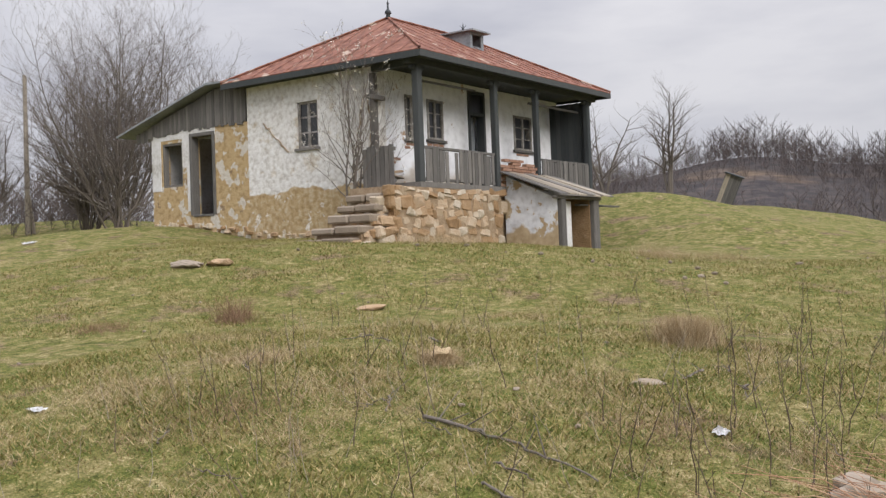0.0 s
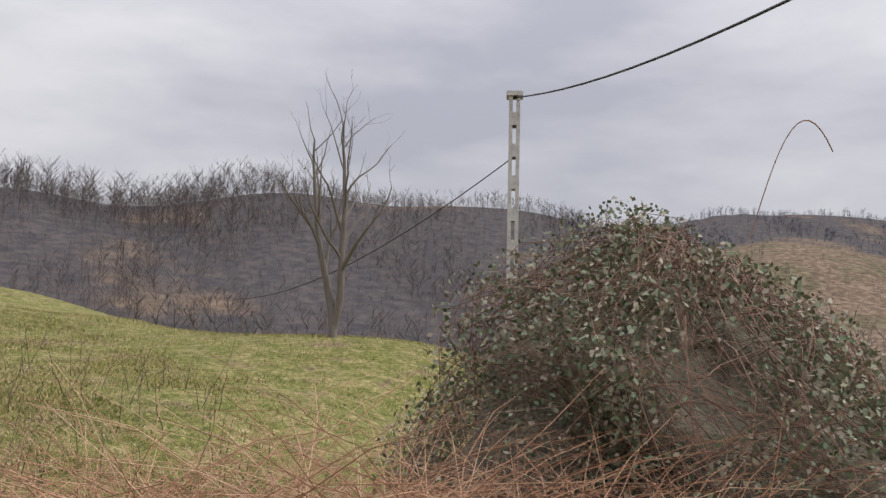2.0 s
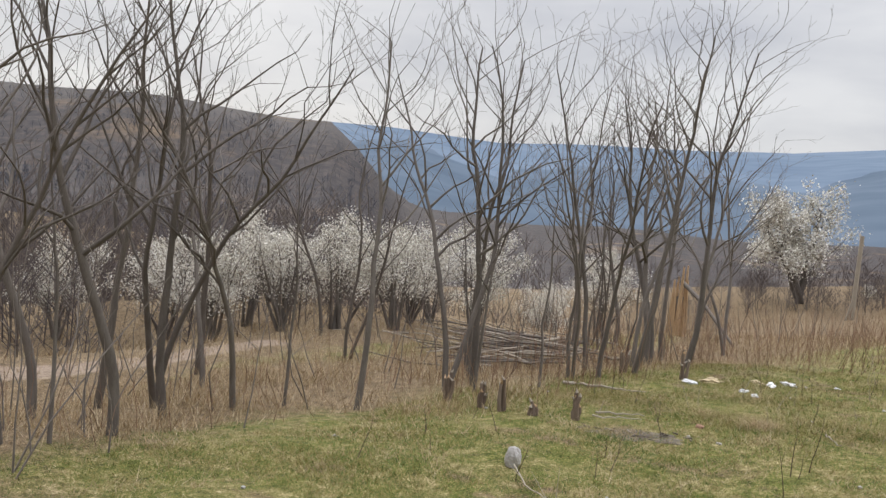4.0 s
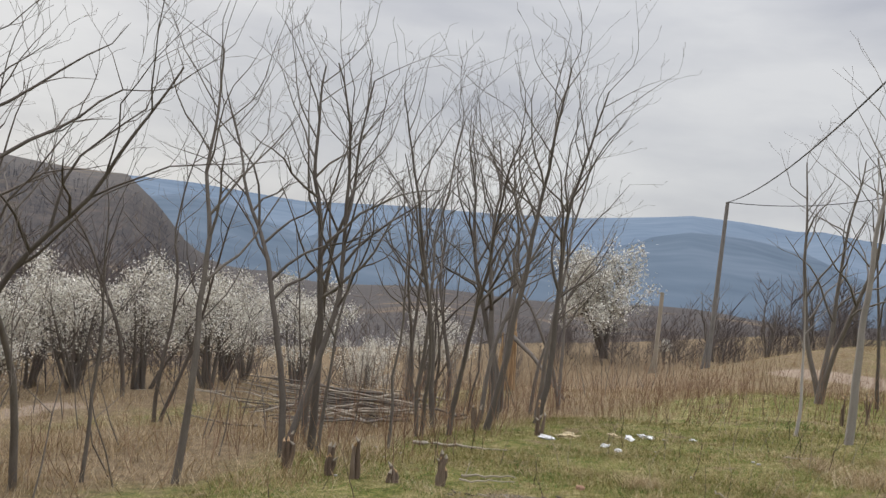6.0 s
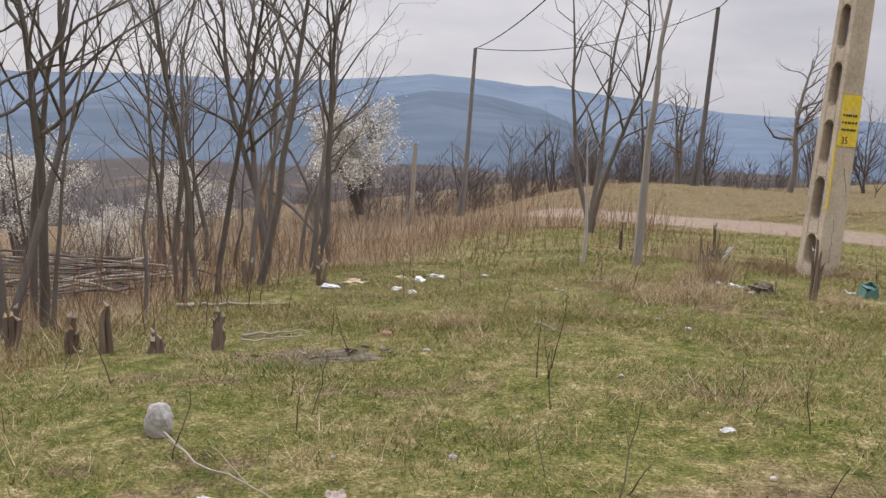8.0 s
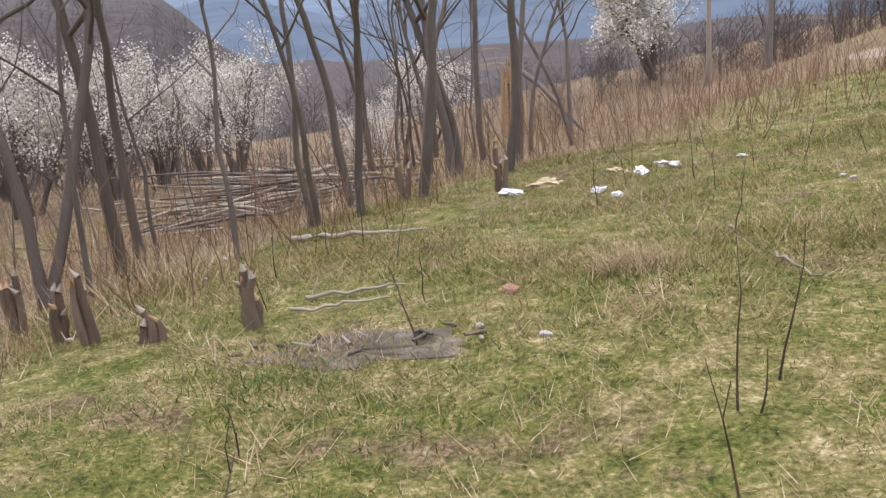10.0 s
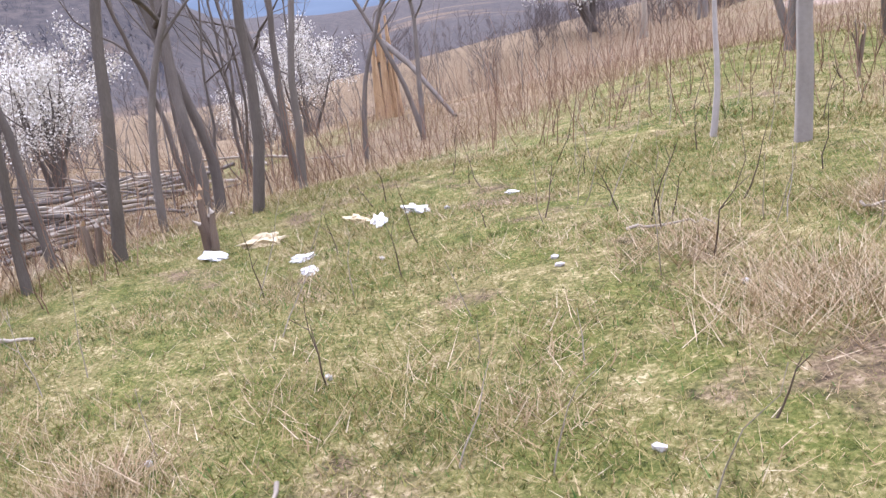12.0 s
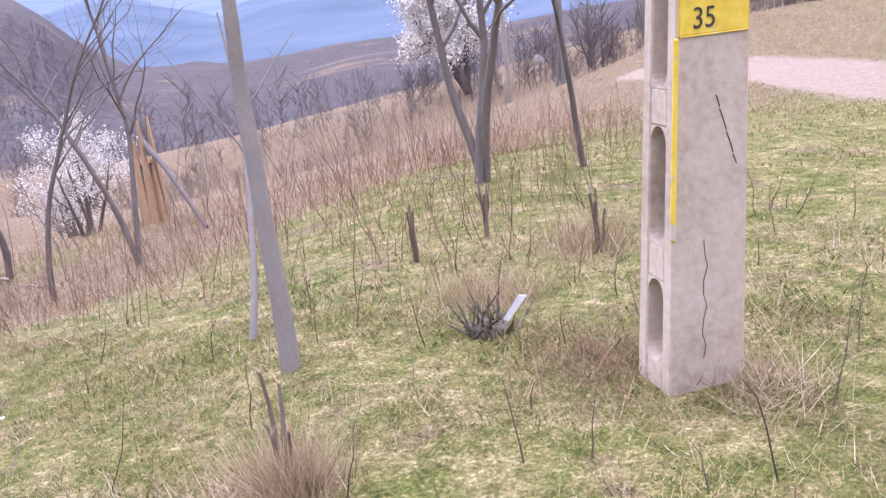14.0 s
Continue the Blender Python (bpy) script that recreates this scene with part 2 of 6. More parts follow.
M_PALEWOOD = mat("bleached_driftwood", [(0.19, 0.16, 0.125), (0.31, 0.27, 0.215), (0.43, 0.38, 0.31)], 6, 60, 0.9, 0.4, vary=0.4)
M_SPLINT = mat("fresh_split_wood", [(0.27, 0.17, 0.09), (0.42, 0.28, 0.155), (0.52, 0.38, 0.24)], 6, 40, 0.9, 0.5, stretch=(4, 4, 0.6))
M_GLASS = mat("dusty_dark_pane", [(0.012, 0.013, 0.015), (0.03, 0.032, 0.036)], 3, 20, 0.3, 0.0, spec=0.6)
M_STONE = mat("yellow_fieldstone", [(0.13, 0.085, 0.05), (0.3, 0.19, 0.1), (0.42, 0.3, 0.19), (0.48, 0.41, 0.32), (0.56, 0.52, 0.46)], 5, 26, 0.92, 0.9, vary=0.5, bump_size=0.06)
M_MORTAR = mat("earthen_mortar", [(0.17, 0.12, 0.075), (0.29, 0.21, 0.135), (0.4, 0.32, 0.225)], 4, 30, 0.95, 0.6)
M_SLAB = mat("grey_step_slab", [(0.12, 0.095, 0.07), (0.24, 0.195, 0.15), (0.38, 0.325, 0.265)], 4, 24, 0.92, 0.6, vary=0.4)
M_BRICK = mat("old_red_brick", [(0.2, 0.105, 0.07), (0.3, 0.175, 0.12), (0.42, 0.29, 0.22)], 5, 30, 0.92, 0.4, vary=0.5)
# dark grey for walls behind openings: indoor shade put into the colour
M_DARK = mat("room_shade_plaster", [(0.10, 0.10, 0.11), (0.2, 0.2, 0.21)], 2, 12, 0.95, 0.2)
M_IRON = mat("dark_roof_iron", [(0.04, 0.045, 0.05), (0.08, 0.085, 0.09)], 6, 30, 0.6, 0.2, metal=0.4)
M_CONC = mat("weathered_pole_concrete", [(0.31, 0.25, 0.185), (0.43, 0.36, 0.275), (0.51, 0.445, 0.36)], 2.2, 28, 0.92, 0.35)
# darker copy of the pole concrete, slot shade put into the colour
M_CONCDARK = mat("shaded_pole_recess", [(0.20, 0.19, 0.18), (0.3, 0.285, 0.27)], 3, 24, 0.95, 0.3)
M_YELLOW = blend_mats("worn_yellow_paint", [(0.55, 0.40, 0.06), (0.66, 0.49, 0.05), (0.7, 0.53, 0.1)], [(0.42, 0.38, 0.33), (0.5, 0.44, 0.33)], 9, edge=0.63, soft=0.02, fine=20, bump=0.1)
M_BLACK = mat("black_stencil_paint", [(0.02, 0.02, 0.02), (0.06, 0.055, 0.05)], 20, 60, 0.8, 0.0)
M_BARK = mat("grey_brown_bark", [(0.06, 0.05, 0.043), (0.135, 0.116, 0.1), (0.24, 0.212, 0.185)], 5, 45, 0.95, 0.7, stretch=(3, 3, 0.8), vary=0.25)
M_TWIG = mat("bare_twig_bark", [(0.085, 0.068, 0.057), (0.15, 0.126, 0.108), (0.235, 0.21, 0.185)], 2, 20, 0.9, 0.0, vary=0.3)
M_BROWNBARK = mat("brown_stub_bark", [(0.085, 0.06, 0.045), (0.17, 0.125, 0.095), (0.29, 0.23, 0.18)], 8, 70, 0.95, 0.8, stretch=(4, 4, 0.7), vary=0.4)
M_PALEBARK = mat("bleached_dead_bark", [(0.16, 0.14, 0.125), (0.28, 0.255, 0.23), (0.4, 0.37, 0.34)], 4, 40, 0.95, 0.4, vary=0.3)
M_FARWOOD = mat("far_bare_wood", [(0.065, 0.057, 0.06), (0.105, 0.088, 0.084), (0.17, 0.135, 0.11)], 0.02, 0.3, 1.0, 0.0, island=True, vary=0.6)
# bluer copy of the far wood, with distance haze in its colour
M_RIDGE = mat("haze_blue_ridge_wood", [(0.045, 0.05, 0.066), (0.066, 0.07, 0.088), (0.098, 0.097, 0.11)], 0.02, 0.3, 1.0, 0.0, island=True, vary=0.6)
M_BLOSSOM = mat("white_plum_blossom", [(0.42, 0.385, 0.31), (0.63, 0.6, 0.53), (0.8, 0.785, 0.74)], 2, 20, 0.8, 0.0, island=True, vary=0.8)
M_CREAM = mat("cream_young_blossom", [(0.60, 0.48, 0.36), (0.80, 0.74, 0.64), (0.88, 0.87, 0.83)], 2, 20, 0.8, 0.0, island=True, vary=0.8)
M_CANE = mat("reddish_bramble_cane", [(0.09, 0.055, 0.042), (0.2, 0.115, 0.08), (0.33, 0.22, 0.16)], 2, 20, 0.85, 0.0, island=True, vary=0.8)
M_HEART = mat("dull_brown_matting", [(0.085, 0.08, 0.055), (0.15, 0.13, 0.092), (0.22, 0.185, 0.13)], 6, 40, 0.95, 1.0, bump_size=0.08)
M_REDCANE = mat("rust_red_dry_cane", [(0.19, 0.095, 0.055), (0.36, 0.195, 0.115), (0.5, 0.34, 0.22)], 2, 20, 0.85, 0.0, island=True, vary=0.8)
M_LEAF = mat("bramble_leaf", [(0.075, 0.11, 0.055), (0.12, 0.15, 0.08), (0.17, 0.18, 0.11), (0.22, 0.18, 0.12), (0.28, 0.24, 0.18)], 2, 20, 0.55, 0.0, island=True, vary=0.85)
M_GRASS = mat("short_spring_grass", [(0.05, 0.07, 0.014), (0.12, 0.14, 0.03), (0.215, 0.19, 0.058), (0.36, 0.28, 0.13), (0.6, 0.49, 0.32)], 0.8, 3.0, 0.75, 0.0, island=True, vary=0.55, spec=0.2)
M_GREEN = mat("fresh_green_grass", [(0.04, 0.085, 0.018), (0.075, 0.14, 0.03), (0.13, 0.19, 0.05)], 0.8, 4, 0.75, 0.0, island=True, vary=0.7, spec=0.2)
M_STRAW = mat("dry_straw_grass", [(0.20, 0.13, 0.07), (0.33, 0.24, 0.13), (0.45, 0.35, 0.22), (0.55, 0.47, 0.33)], 0.8, 4, 0.8, 0.0, island=True, vary=0.75, spec=0.2)
M_REDWEED = mat("russet_dead_stalks", [(0.13, 0.075, 0.05), (0.24, 0.145, 0.095), (0.36, 0.25, 0.17)], 0.8, 4, 0.85, 0.0, island=True, vary=0.8, spec=0.2)
M_STALK = mat("dark_dead_weed_stem", [(0.05, 0.036, 0.027), (0.1, 0.072, 0.053), (0.18, 0.14, 0.105)], 3, 30, 0.9, 0.0, island=True, vary=0.6)
M_PAPER = mat("crumpled_white_litter", [(0.55, 0.55, 0.56), (0.72, 0.72, 0.73), (0.82, 0.82, 0.82)], 8, 40, 0.6, 0.2)
M_PINKPAPER = mat("stained_paper_sheet", [(0.45, 0.36, 0.31), (0.62, 0.53, 0.48), (0.75, 0.71, 0.68)], 5, 30, 0.8, 0.3)
M_CREAMBAG = mat("yellowed_bag", [(0.5, 0.4, 0.24), (0.66, 0.56, 0.38)], 8, 40, 0.7, 0.2)
M_ASH = mat("wet_ash_and_charcoal", [(0.045, 0.036, 0.03), (0.11, 0.09, 0.068), (0.21, 0.18, 0.135)], 5, 30, 0.95, 0.8)
M_TEAL = mat("teal_plastic", [(0.06, 0.14, 0.125), (0.1, 0.21, 0.185), (0.17, 0.29, 0.26)], 6, 30, 0.4, 0.1)
M_ROCK = mat("pale_limestone", [(0.28, 0.26, 0.24), (0.43, 0.41, 0.39), (0.55, 0.53, 0.51)], 6, 40, 0.92, 0.7)
M_CABLE = mat("black_cable", [(0.015, 0.015, 0.017), (0.04, 0.04, 0.042)], 8, 30, 0.6, 0.0)


def ground_material():
    m = bpy.data.materials.new("meadow_ground")
    m.use_nodes = True
    n, l = m.node_tree.nodes, m.node_tree.links
    b = n["Principled BSDF"]
    b.inputs["Roughness"].default_value, b.inputs["Specular IOR Level"].default_value = 0.95, 0.1
    geo = n.new("ShaderNodeNewGeometry")

    def nz(s, d=6.0):
        q = n.new("ShaderNodeTexNoise")
        q.inputs["Scale"].default_value, q.inputs["Detail"].default_value, q.inputs["Roughness"].default_value = s, d, 0.62
        l.new(geo.outputs["Position"], q.inputs["Vector"])
        return q.outputs[0]

    def ramp(f, cols, lo=0.36, hi=0.64):
        r = n.new("ShaderNodeValToRGB")
        e = r.color_ramp.elements
        while len(e) < len(cols):
            e.new(0.5)
        for i, c in enumerate(cols):
            e[i].position, e[i].color = lo + (hi - lo) * i / (len(cols) - 1), (*c, 1)
        l.new(f, r.inputs[0])
        return r.outputs[0]

    def mix(f, a, c):
        x = n.new("ShaderNodeMix")
        x.data_type = "RGBA"
        l.new(f, x.inputs[0])
        l.new(a, x.inputs[6])
        l.new(c, x.inputs[7])
        return x.outputs[2]

    def attr(name):
        a = n.new("ShaderNodeAttribute")
        a.attribute_name = name
        return a.outputs["Fac"]

    def rough_edge(a, f, s=0.5):
        x, y = n.new("ShaderNodeMath"), n.new("ShaderNodeMapRange")
        x.operation = "MULTIPLY_ADD"
        l.new(f, x.inputs[0])
        x.inputs[1].default_value = s
        l.new(a, x.inputs[2])
        l.new(x.outputs[0], y.inputs[0])
        y.inputs[1].default_value, y.inputs[2].default_value = 0.35 + s * 0.5, 0.65 + s * 0.5
        return y.outputs[0]
    big, mid = nz(0.35), nz(2.6)
    tone = n.new("ShaderNodeMix")
    tone.inputs[0].default_value = 0.45
    l.new(nz(46.0, 4.0), tone.inputs[2])
    l.new(nz(9.0, 5.0), tone.inputs[3])
    fine = tone.outputs[0]
    r0 = n.new("ShaderNodeMapRange")
    l.new(nz(0.09), r0.inputs[0])
    r0.inputs[1].default_value, r0.inputs[2].default_value = 0.45, 0.6
    green = ramp(fine, [(0.032, 0.04, 0.01), (0.083, 0.1, 0.022), (0.155, 0.155, 0.043), (0.35, 0.285, 0.135)])
    olive = ramp(fine, [(0.06, 0.056, 0.02), (0.155, 0.138, 0.05), (0.265, 0.222, 0.1), (0.5, 0.42, 0.25)])
    dry = ramp(fine, [(0.065, 0.047, 0.03), (0.125, 0.09, 0.054), (0.21, 0.152, 0.092), (0.33, 0.255, 0.165)])
    road = ramp(fine, [(0.17, 0.125, 0.09), (0.265, 0.205, 0.155), (0.36, 0.29, 0.23)])
    r3 = n.new("ShaderNodeMapRange")
    l.new(nz(0.028, 8.0), r3.inputs[0])
    r3.inputs[1].default_value, r3.inputs[2].default_value = 0.56, 0.66
    speck = nz(0.42, 8.0)
    wood = mix(r3.outputs[0], ramp(speck, [(0.04, 0.037, 0.04), (0.06, 0.053, 0.053), (0.088, 0.074, 0.069)]), ramp(speck, [(0.09, 0.066, 0.047), (0.135, 0.098, 0.068), (0.18, 0.135, 0.096)]))
    tuss = nz(0.7, 8.0)
    mead = mix(r0.outputs[0], ramp(tuss, [(0.07, 0.05, 0.035), (0.135, 0.094, 0.064), (0.21, 0.155, 0.11)]), ramp(tuss, [(0.045, 0.04, 0.024), (0.095, 0.08, 0.045), (0.155, 0.125, 0.075)]))
    r1 = n.new("ShaderNodeMapRange")
    l.new(mid, r1.inputs[0])
    r1.inputs[1].default_value, r1.inputs[2].default_value = 0.42, 0.62
    col = mix(r1.outputs[0], green, olive)
    r2 = n.new("ShaderNodeMapRange")
    l.new(nz(1.15, 8.0), r2.inputs[0])
    r2.inputs[1].default_value, r2.inputs[2].default_value = 0.57, 0.66
    col = mix(r2.outputs[0], col, dry)
    col = mix(rough_edge(attr("dry"), mid), col, dry)
    col = mix(rough_edge(attr("meadow"), big), col, mead)
    col = mix(rough_edge(attr("wood"), big), col, wood)
    col = mix(rough_edge(attr("road"), mid, 0.3), col, road)
    l.new(col, b.inputs["Base Color"])
    bp = n.new("ShaderNodeBump")
    bp.inputs["Strength"].default_value, bp.inputs["Distance"].default_value = 0.9, 0.05
    l.new(fine, bp.inputs["Height"])
    l.new(bp.outputs[0], b.inputs["Normal"])
    return m


M_GROUND = ground_material()
# aerial haze is put into the base colour of both ranges
M_MOUNT = mat("haze_tinted_hills", [(0.08, 0.105, 0.14), (0.105, 0.135, 0.175), (0.14, 0.17, 0.215)], 0.002, 0.012, 1.0, 0.0, spec=0.0)
M_MOUNT2 = mat("haze_tinted_mountains", [(0.11, 0.145, 0.2), (0.14, 0.18, 0.235), (0.17, 0.21, 0.265)], 0.002, 0.012, 1.0, 0.0, spec=0.0)


# ---- mesh helpers ----
def mesh_np(name, verts, faces, material):
    """A mesh from arrays: verts (N, 3), faces (M, k)."""
    verts, faces = np.asarray(verts, np.float32), np.asarray(faces, np.int32)
    me = bpy.data.meshes.new(name)
    k = faces.shape[1]
    me.vertices.add(len(verts))
    me.vertices.foreach_set("co", verts.ravel())
    me.loops.add(faces.size)
    me.loops.foreach_set("vertex_index", faces.ravel())
    me.polygons.add(len(faces))
    me.polygons.foreach_set("loop_start", np.arange(0, faces.size, k, dtype=np.int32))
    me.update(calc_edges=True)
    me.materials.append(material)
    return me


def thing(name, label, category, at=(0, 0, 0), group="", kind=""):
    ob = new(name)
    ob.location = at
    ob.empty_display_size = 0.1
    return tagged(ob, label, category, group, kind)


def part(name, bm, material, parent, label=""):
    """One bmesh or mesh as one part under its thing."""
    if isinstance(bm, bmesh.types.BMesh):
        me = bpy.data.meshes.new(name)
        bmesh.ops.recalc_face_normals(bm, faces=bm.faces)
        bm.to_mesh(me)
        bm.free()
        me.materials.append(material)
    else:
        me = bm
    ob = new(name, me)
    if parent is not None:
        ob.parent = parent
    return tagged(ob, label)


def box_into(bm, x0, x1, y0, y1, z0, z1, f=None):
    vs = [bm.verts.new(f(x, y, z) if f else (x, y, z)) for x in (x0, x1) for y in (y0, y1) for z in (z0, z1)]
    for q in ((0, 1, 3, 2), (4, 6, 7, 5), (0, 4, 5, 1), (2, 3, 7, 6), (0, 2, 6, 4), (1, 5, 7, 3)):
        bm.faces.new([vs[i] for i in q])
    return vs


def tubes(name, segs, material, sides=4):
    """Tapered tubes along segments (x0, y0, z0, r0, x1, y1, z1, r1); segments that follow on share their ring."""
    s = np.asarray(segs, float).reshape(-1, 8)
    p, r, q, t = s[:, 0:3], s[:, 3], s[:, 4:7], s[:, 7]
    d = q - p
    d /= np.linalg.norm(d, axis=1, keepdims=True) + 1e-9
    a = np.cross(d, np.array([[0.31, 0.87, 0.38]]))
    a /= np.linalg.norm(a, axis=1, keepdims=True) + 1e-9
    b = np.cross(d, a)
    ang = np.arange(sides) * 2 * np.pi / sides
    off = a[:, None] * np.cos(ang)[None, :, None] + b[:, None] * np.sin(ang)[None, :, None]
    n = len(s)
    v = np.concatenate([p[:, None] + off * r[:, None, None], q[:, None] + off * t[:, None, None]], 1).reshape(-1, 3)
    i = np.arange(sides)
    lo = np.arange(n)[:, None] * 2 * sides + i
    hi = lo + sides
    follow = np.zeros(n, bool)
    follow[1:] = np.abs(p[1:] - q[:-1]).max(1) < 1e-6
    lo[follow] = hi[np.nonzero(follow)[0] - 1]
    j = (i + 1) % sides
    f = np.stack([lo[:, i], lo[:, j], hi[:, j], hi[:, i]], -1).reshape(-1, 4)
    used = np.zeros(len(v), bool)
    used[f.ravel()] = True
    new_index = np.cumsum(used) - 1
    me = mesh_np(name, v[used], new_index[f], material)
    if sides > 4:
        me.polygons.foreach_set("use_smooth", np.ones(len(me.polygons), bool))
    return me


def blades(name, pos, h, w, lean, material, rng):
    """Upright slivers of grass."""
    n = len(pos)
    a = rng.uniform(0, 2 * np.pi, n)
    side = np.stack([np.cos(a), np.sin(a), np.zeros(n)], 1) * w[:, None]
    b = rng.uniform(0, 2 * np.pi, n)
    tip = np.stack([np.cos(b) * lean * h, np.sin(b) * lean * h, h], 1)
    v = np.stack([pos - side, pos + side, pos + tip], 1).reshape(-1, 3)
    return mesh_np(name, v, np.arange(3 * n).reshape(-1, 3), material)


def chips(pos, size, rng):
    """Small tilted quads (petals, leaves) at the places."""
    n = len(pos)
    u, v = rng.normal(size=(n, 3)), rng.normal(size=(n, 3))
    u /= np.linalg.norm(u, axis=1, keepdims=True)
    v -= u * np.sum(u * v, 1, keepdims=True)
    v /= np.linalg.norm(v, axis=1, keepdims=True)
    u, v = u * size[:, None], v * size[:, None]
    return np.stack([pos - u, pos - v * 0.7, pos + u, pos + v * 0.7], 1).reshape(-1, 3), np.arange(4 * n).reshape(-1, 4)
# ---- ground, hills, woods ----
ROAD = [(-16, -14.5), (-10, -19.2), (-6.5, -22.6), (-4.3, -24.8), (-2.6, -28.0), (-1.5, -31.5), (-0.4, -35.8), (1.0, -39.5), (3.9, -43.0)]
TRACK = [(7.0, -4.0), (4.4, -6.0), (2.4, -7.5), (0, -8.6), (-4, -10.5)]
LANE = [(15.5, -6.5), (13.3, -9.3), (12.3, -10.9), (12.0, -13.0)]


EDGE_AZ, EDGE_R = [-141, -130, -115, -100, -93, -89, -83, -75, -66, -60, -50, -45], [96.0, 98, 112, 165, 186, 214, 226, 214, 236, 246, 180, 90]


def near_line(x, y, line):
    best = np.full(x.shape, 1e9)
    for (ax, ay), (bx, by) in zip(line[:-1], line[1:]):
        dx, dy = bx - ax, by - ay
        t = np.clip(((x - ax) * dx + (y - ay) * dy) / (dx * dx + dy * dy), 0, 1)
        best = np.minimum(best, np.hypot(x - ax - t * dx, y - ay - t * dy))
    return best


def build_ground():
    rings = [0.0]
    step = 0.13
    while rings[-1] < 4200:
        rings.append(rings[-1] + step)
        step *= 1.042 if rings[-1] > 6 else 1.012
    rings = np.array(rings[1:])
    na = 400
    ang = np.arange(na) * 2 * np.pi / na
    x = 0.5 + np.outer(rings, np.cos(ang))
    y = -5.0 + np.outer(rings, np.sin(ang))
    z = land(x, y)
    v = np.stack([x, y, z], 2).reshape(-1, 3)
    v = np.vstack([v, [[0.5, -5.0, ground(0.5, -5.0)]]])
    i, j = np.meshgrid(np.arange(len(rings) - 1), np.arange(na), indexing="ij")
    f = np.stack([i * na + j, (i + 1) * na + j, (i + 1) * na + (j + 1) % na, i * na + (j + 1) % na], -1).reshape(-1, 4)
    c = len(v) - 1
    hub = np.stack([np.full(na // 2, c), np.arange(0, na, 2), np.arange(1, na, 2), (np.arange(0, na, 2) + 2) % na], 1)
    me = mesh_np("ground", v, np.vstack([f, hub]), M_GROUND)
    me.polygons.foreach_set("use_smooth", np.ones(len(me.polygons), bool))
    X, Y = v[:, 0], v[:, 1]
    az = np.degrees(np.arctan2(-(X - 0.5), Y + 5.0))
    az = np.where(az > 60, az - 360, az)
    r = np.hypot(X - 0.5, Y + 5.0)
    road = np.clip(1.0 - np.minimum(near_line(X, Y, ROAD) / 1.9, near_line(X, Y, LANE) / 0.7), 0, 1) * 1.3
    trees = 0.85 * np.clip(1.15 - near_line(X, Y, [(9, -3), (9.3, -9), (8.5, -13), (8, -17), (7, -24), (8, -34), (12, -48)]) / 3.2, 0, 1)
    thick = np.clip(1.2 - np.hypot(X - 5.4, Y - 2.0) / 4.0, 0, 1)
    bare = 0.75 * np.clip(1.2 - near_line(X, Y, TRACK) / 1.2, 0, 1)
    dry = np.clip(trees + thick + bare + 0.64 * np.clip((-22 - Y) / 8, 0, 1) * np.clip((X + 4) / 6, 0.9, 1), 0, 1)
    dry = np.maximum(dry, np.clip((X - 9) / 3, 0, 1) * (Y < -2) * 0.9)
    dry = np.maximum(dry, np.clip((X - 7.5) / 3, 0, 1) * (Y < 8) * 0.5)
    meadow = np.clip((r - 20) / 12, 0, 1) * np.clip((az + 118) / 8, 0, 1) * np.clip((-42 - az) / 8, 0, 1)
    wood = np.clip((r - 70) / 20, 0, 1) * np.clip((az + 48) / 8, 0, 1) * np.clip((40 - az) / 10, 0, 1)
    top = np.interp(az, EDGE_AZ, EDGE_R) - 10
    wood = np.maximum(wood, np.clip((r - top) / 25, 0, 1) * np.clip((az + 141) / 3, 0, 1))
    wood = np.maximum(wood, 0.75 * np.clip((r - 75) / 40, 0, 1) * (az < -125))
    for key, val in (("road", road), ("dry", dry), ("meadow", meadow), ("wood", wood)):
        a = me.attributes.new(key, "FLOAT", "POINT")
        a.data.foreach_set("value", val.astype(np.float32))
    ob = new("ground", me)
    tagged(ob, "sloping pasture of short green and straw-coloured grass", "ground", kind="structure")


build_ground()


SKYLINE_AZ = np.radians([-262, -230, -200, -196, -188, -180, -177.5, -176, -173, -170, -167, -163.5, -157, -150, -146, -139, -133, -115, -92])
SKYLINE = np.array([0.0, 1.6, 2.7, 2.94, 3.1, 3.95, 4.25, 4.12, 4.35, 4.5, 4.1, 3.6, 3.4, 3.05, 2.8, 3.05, 3.0, 2.2, 0.0])


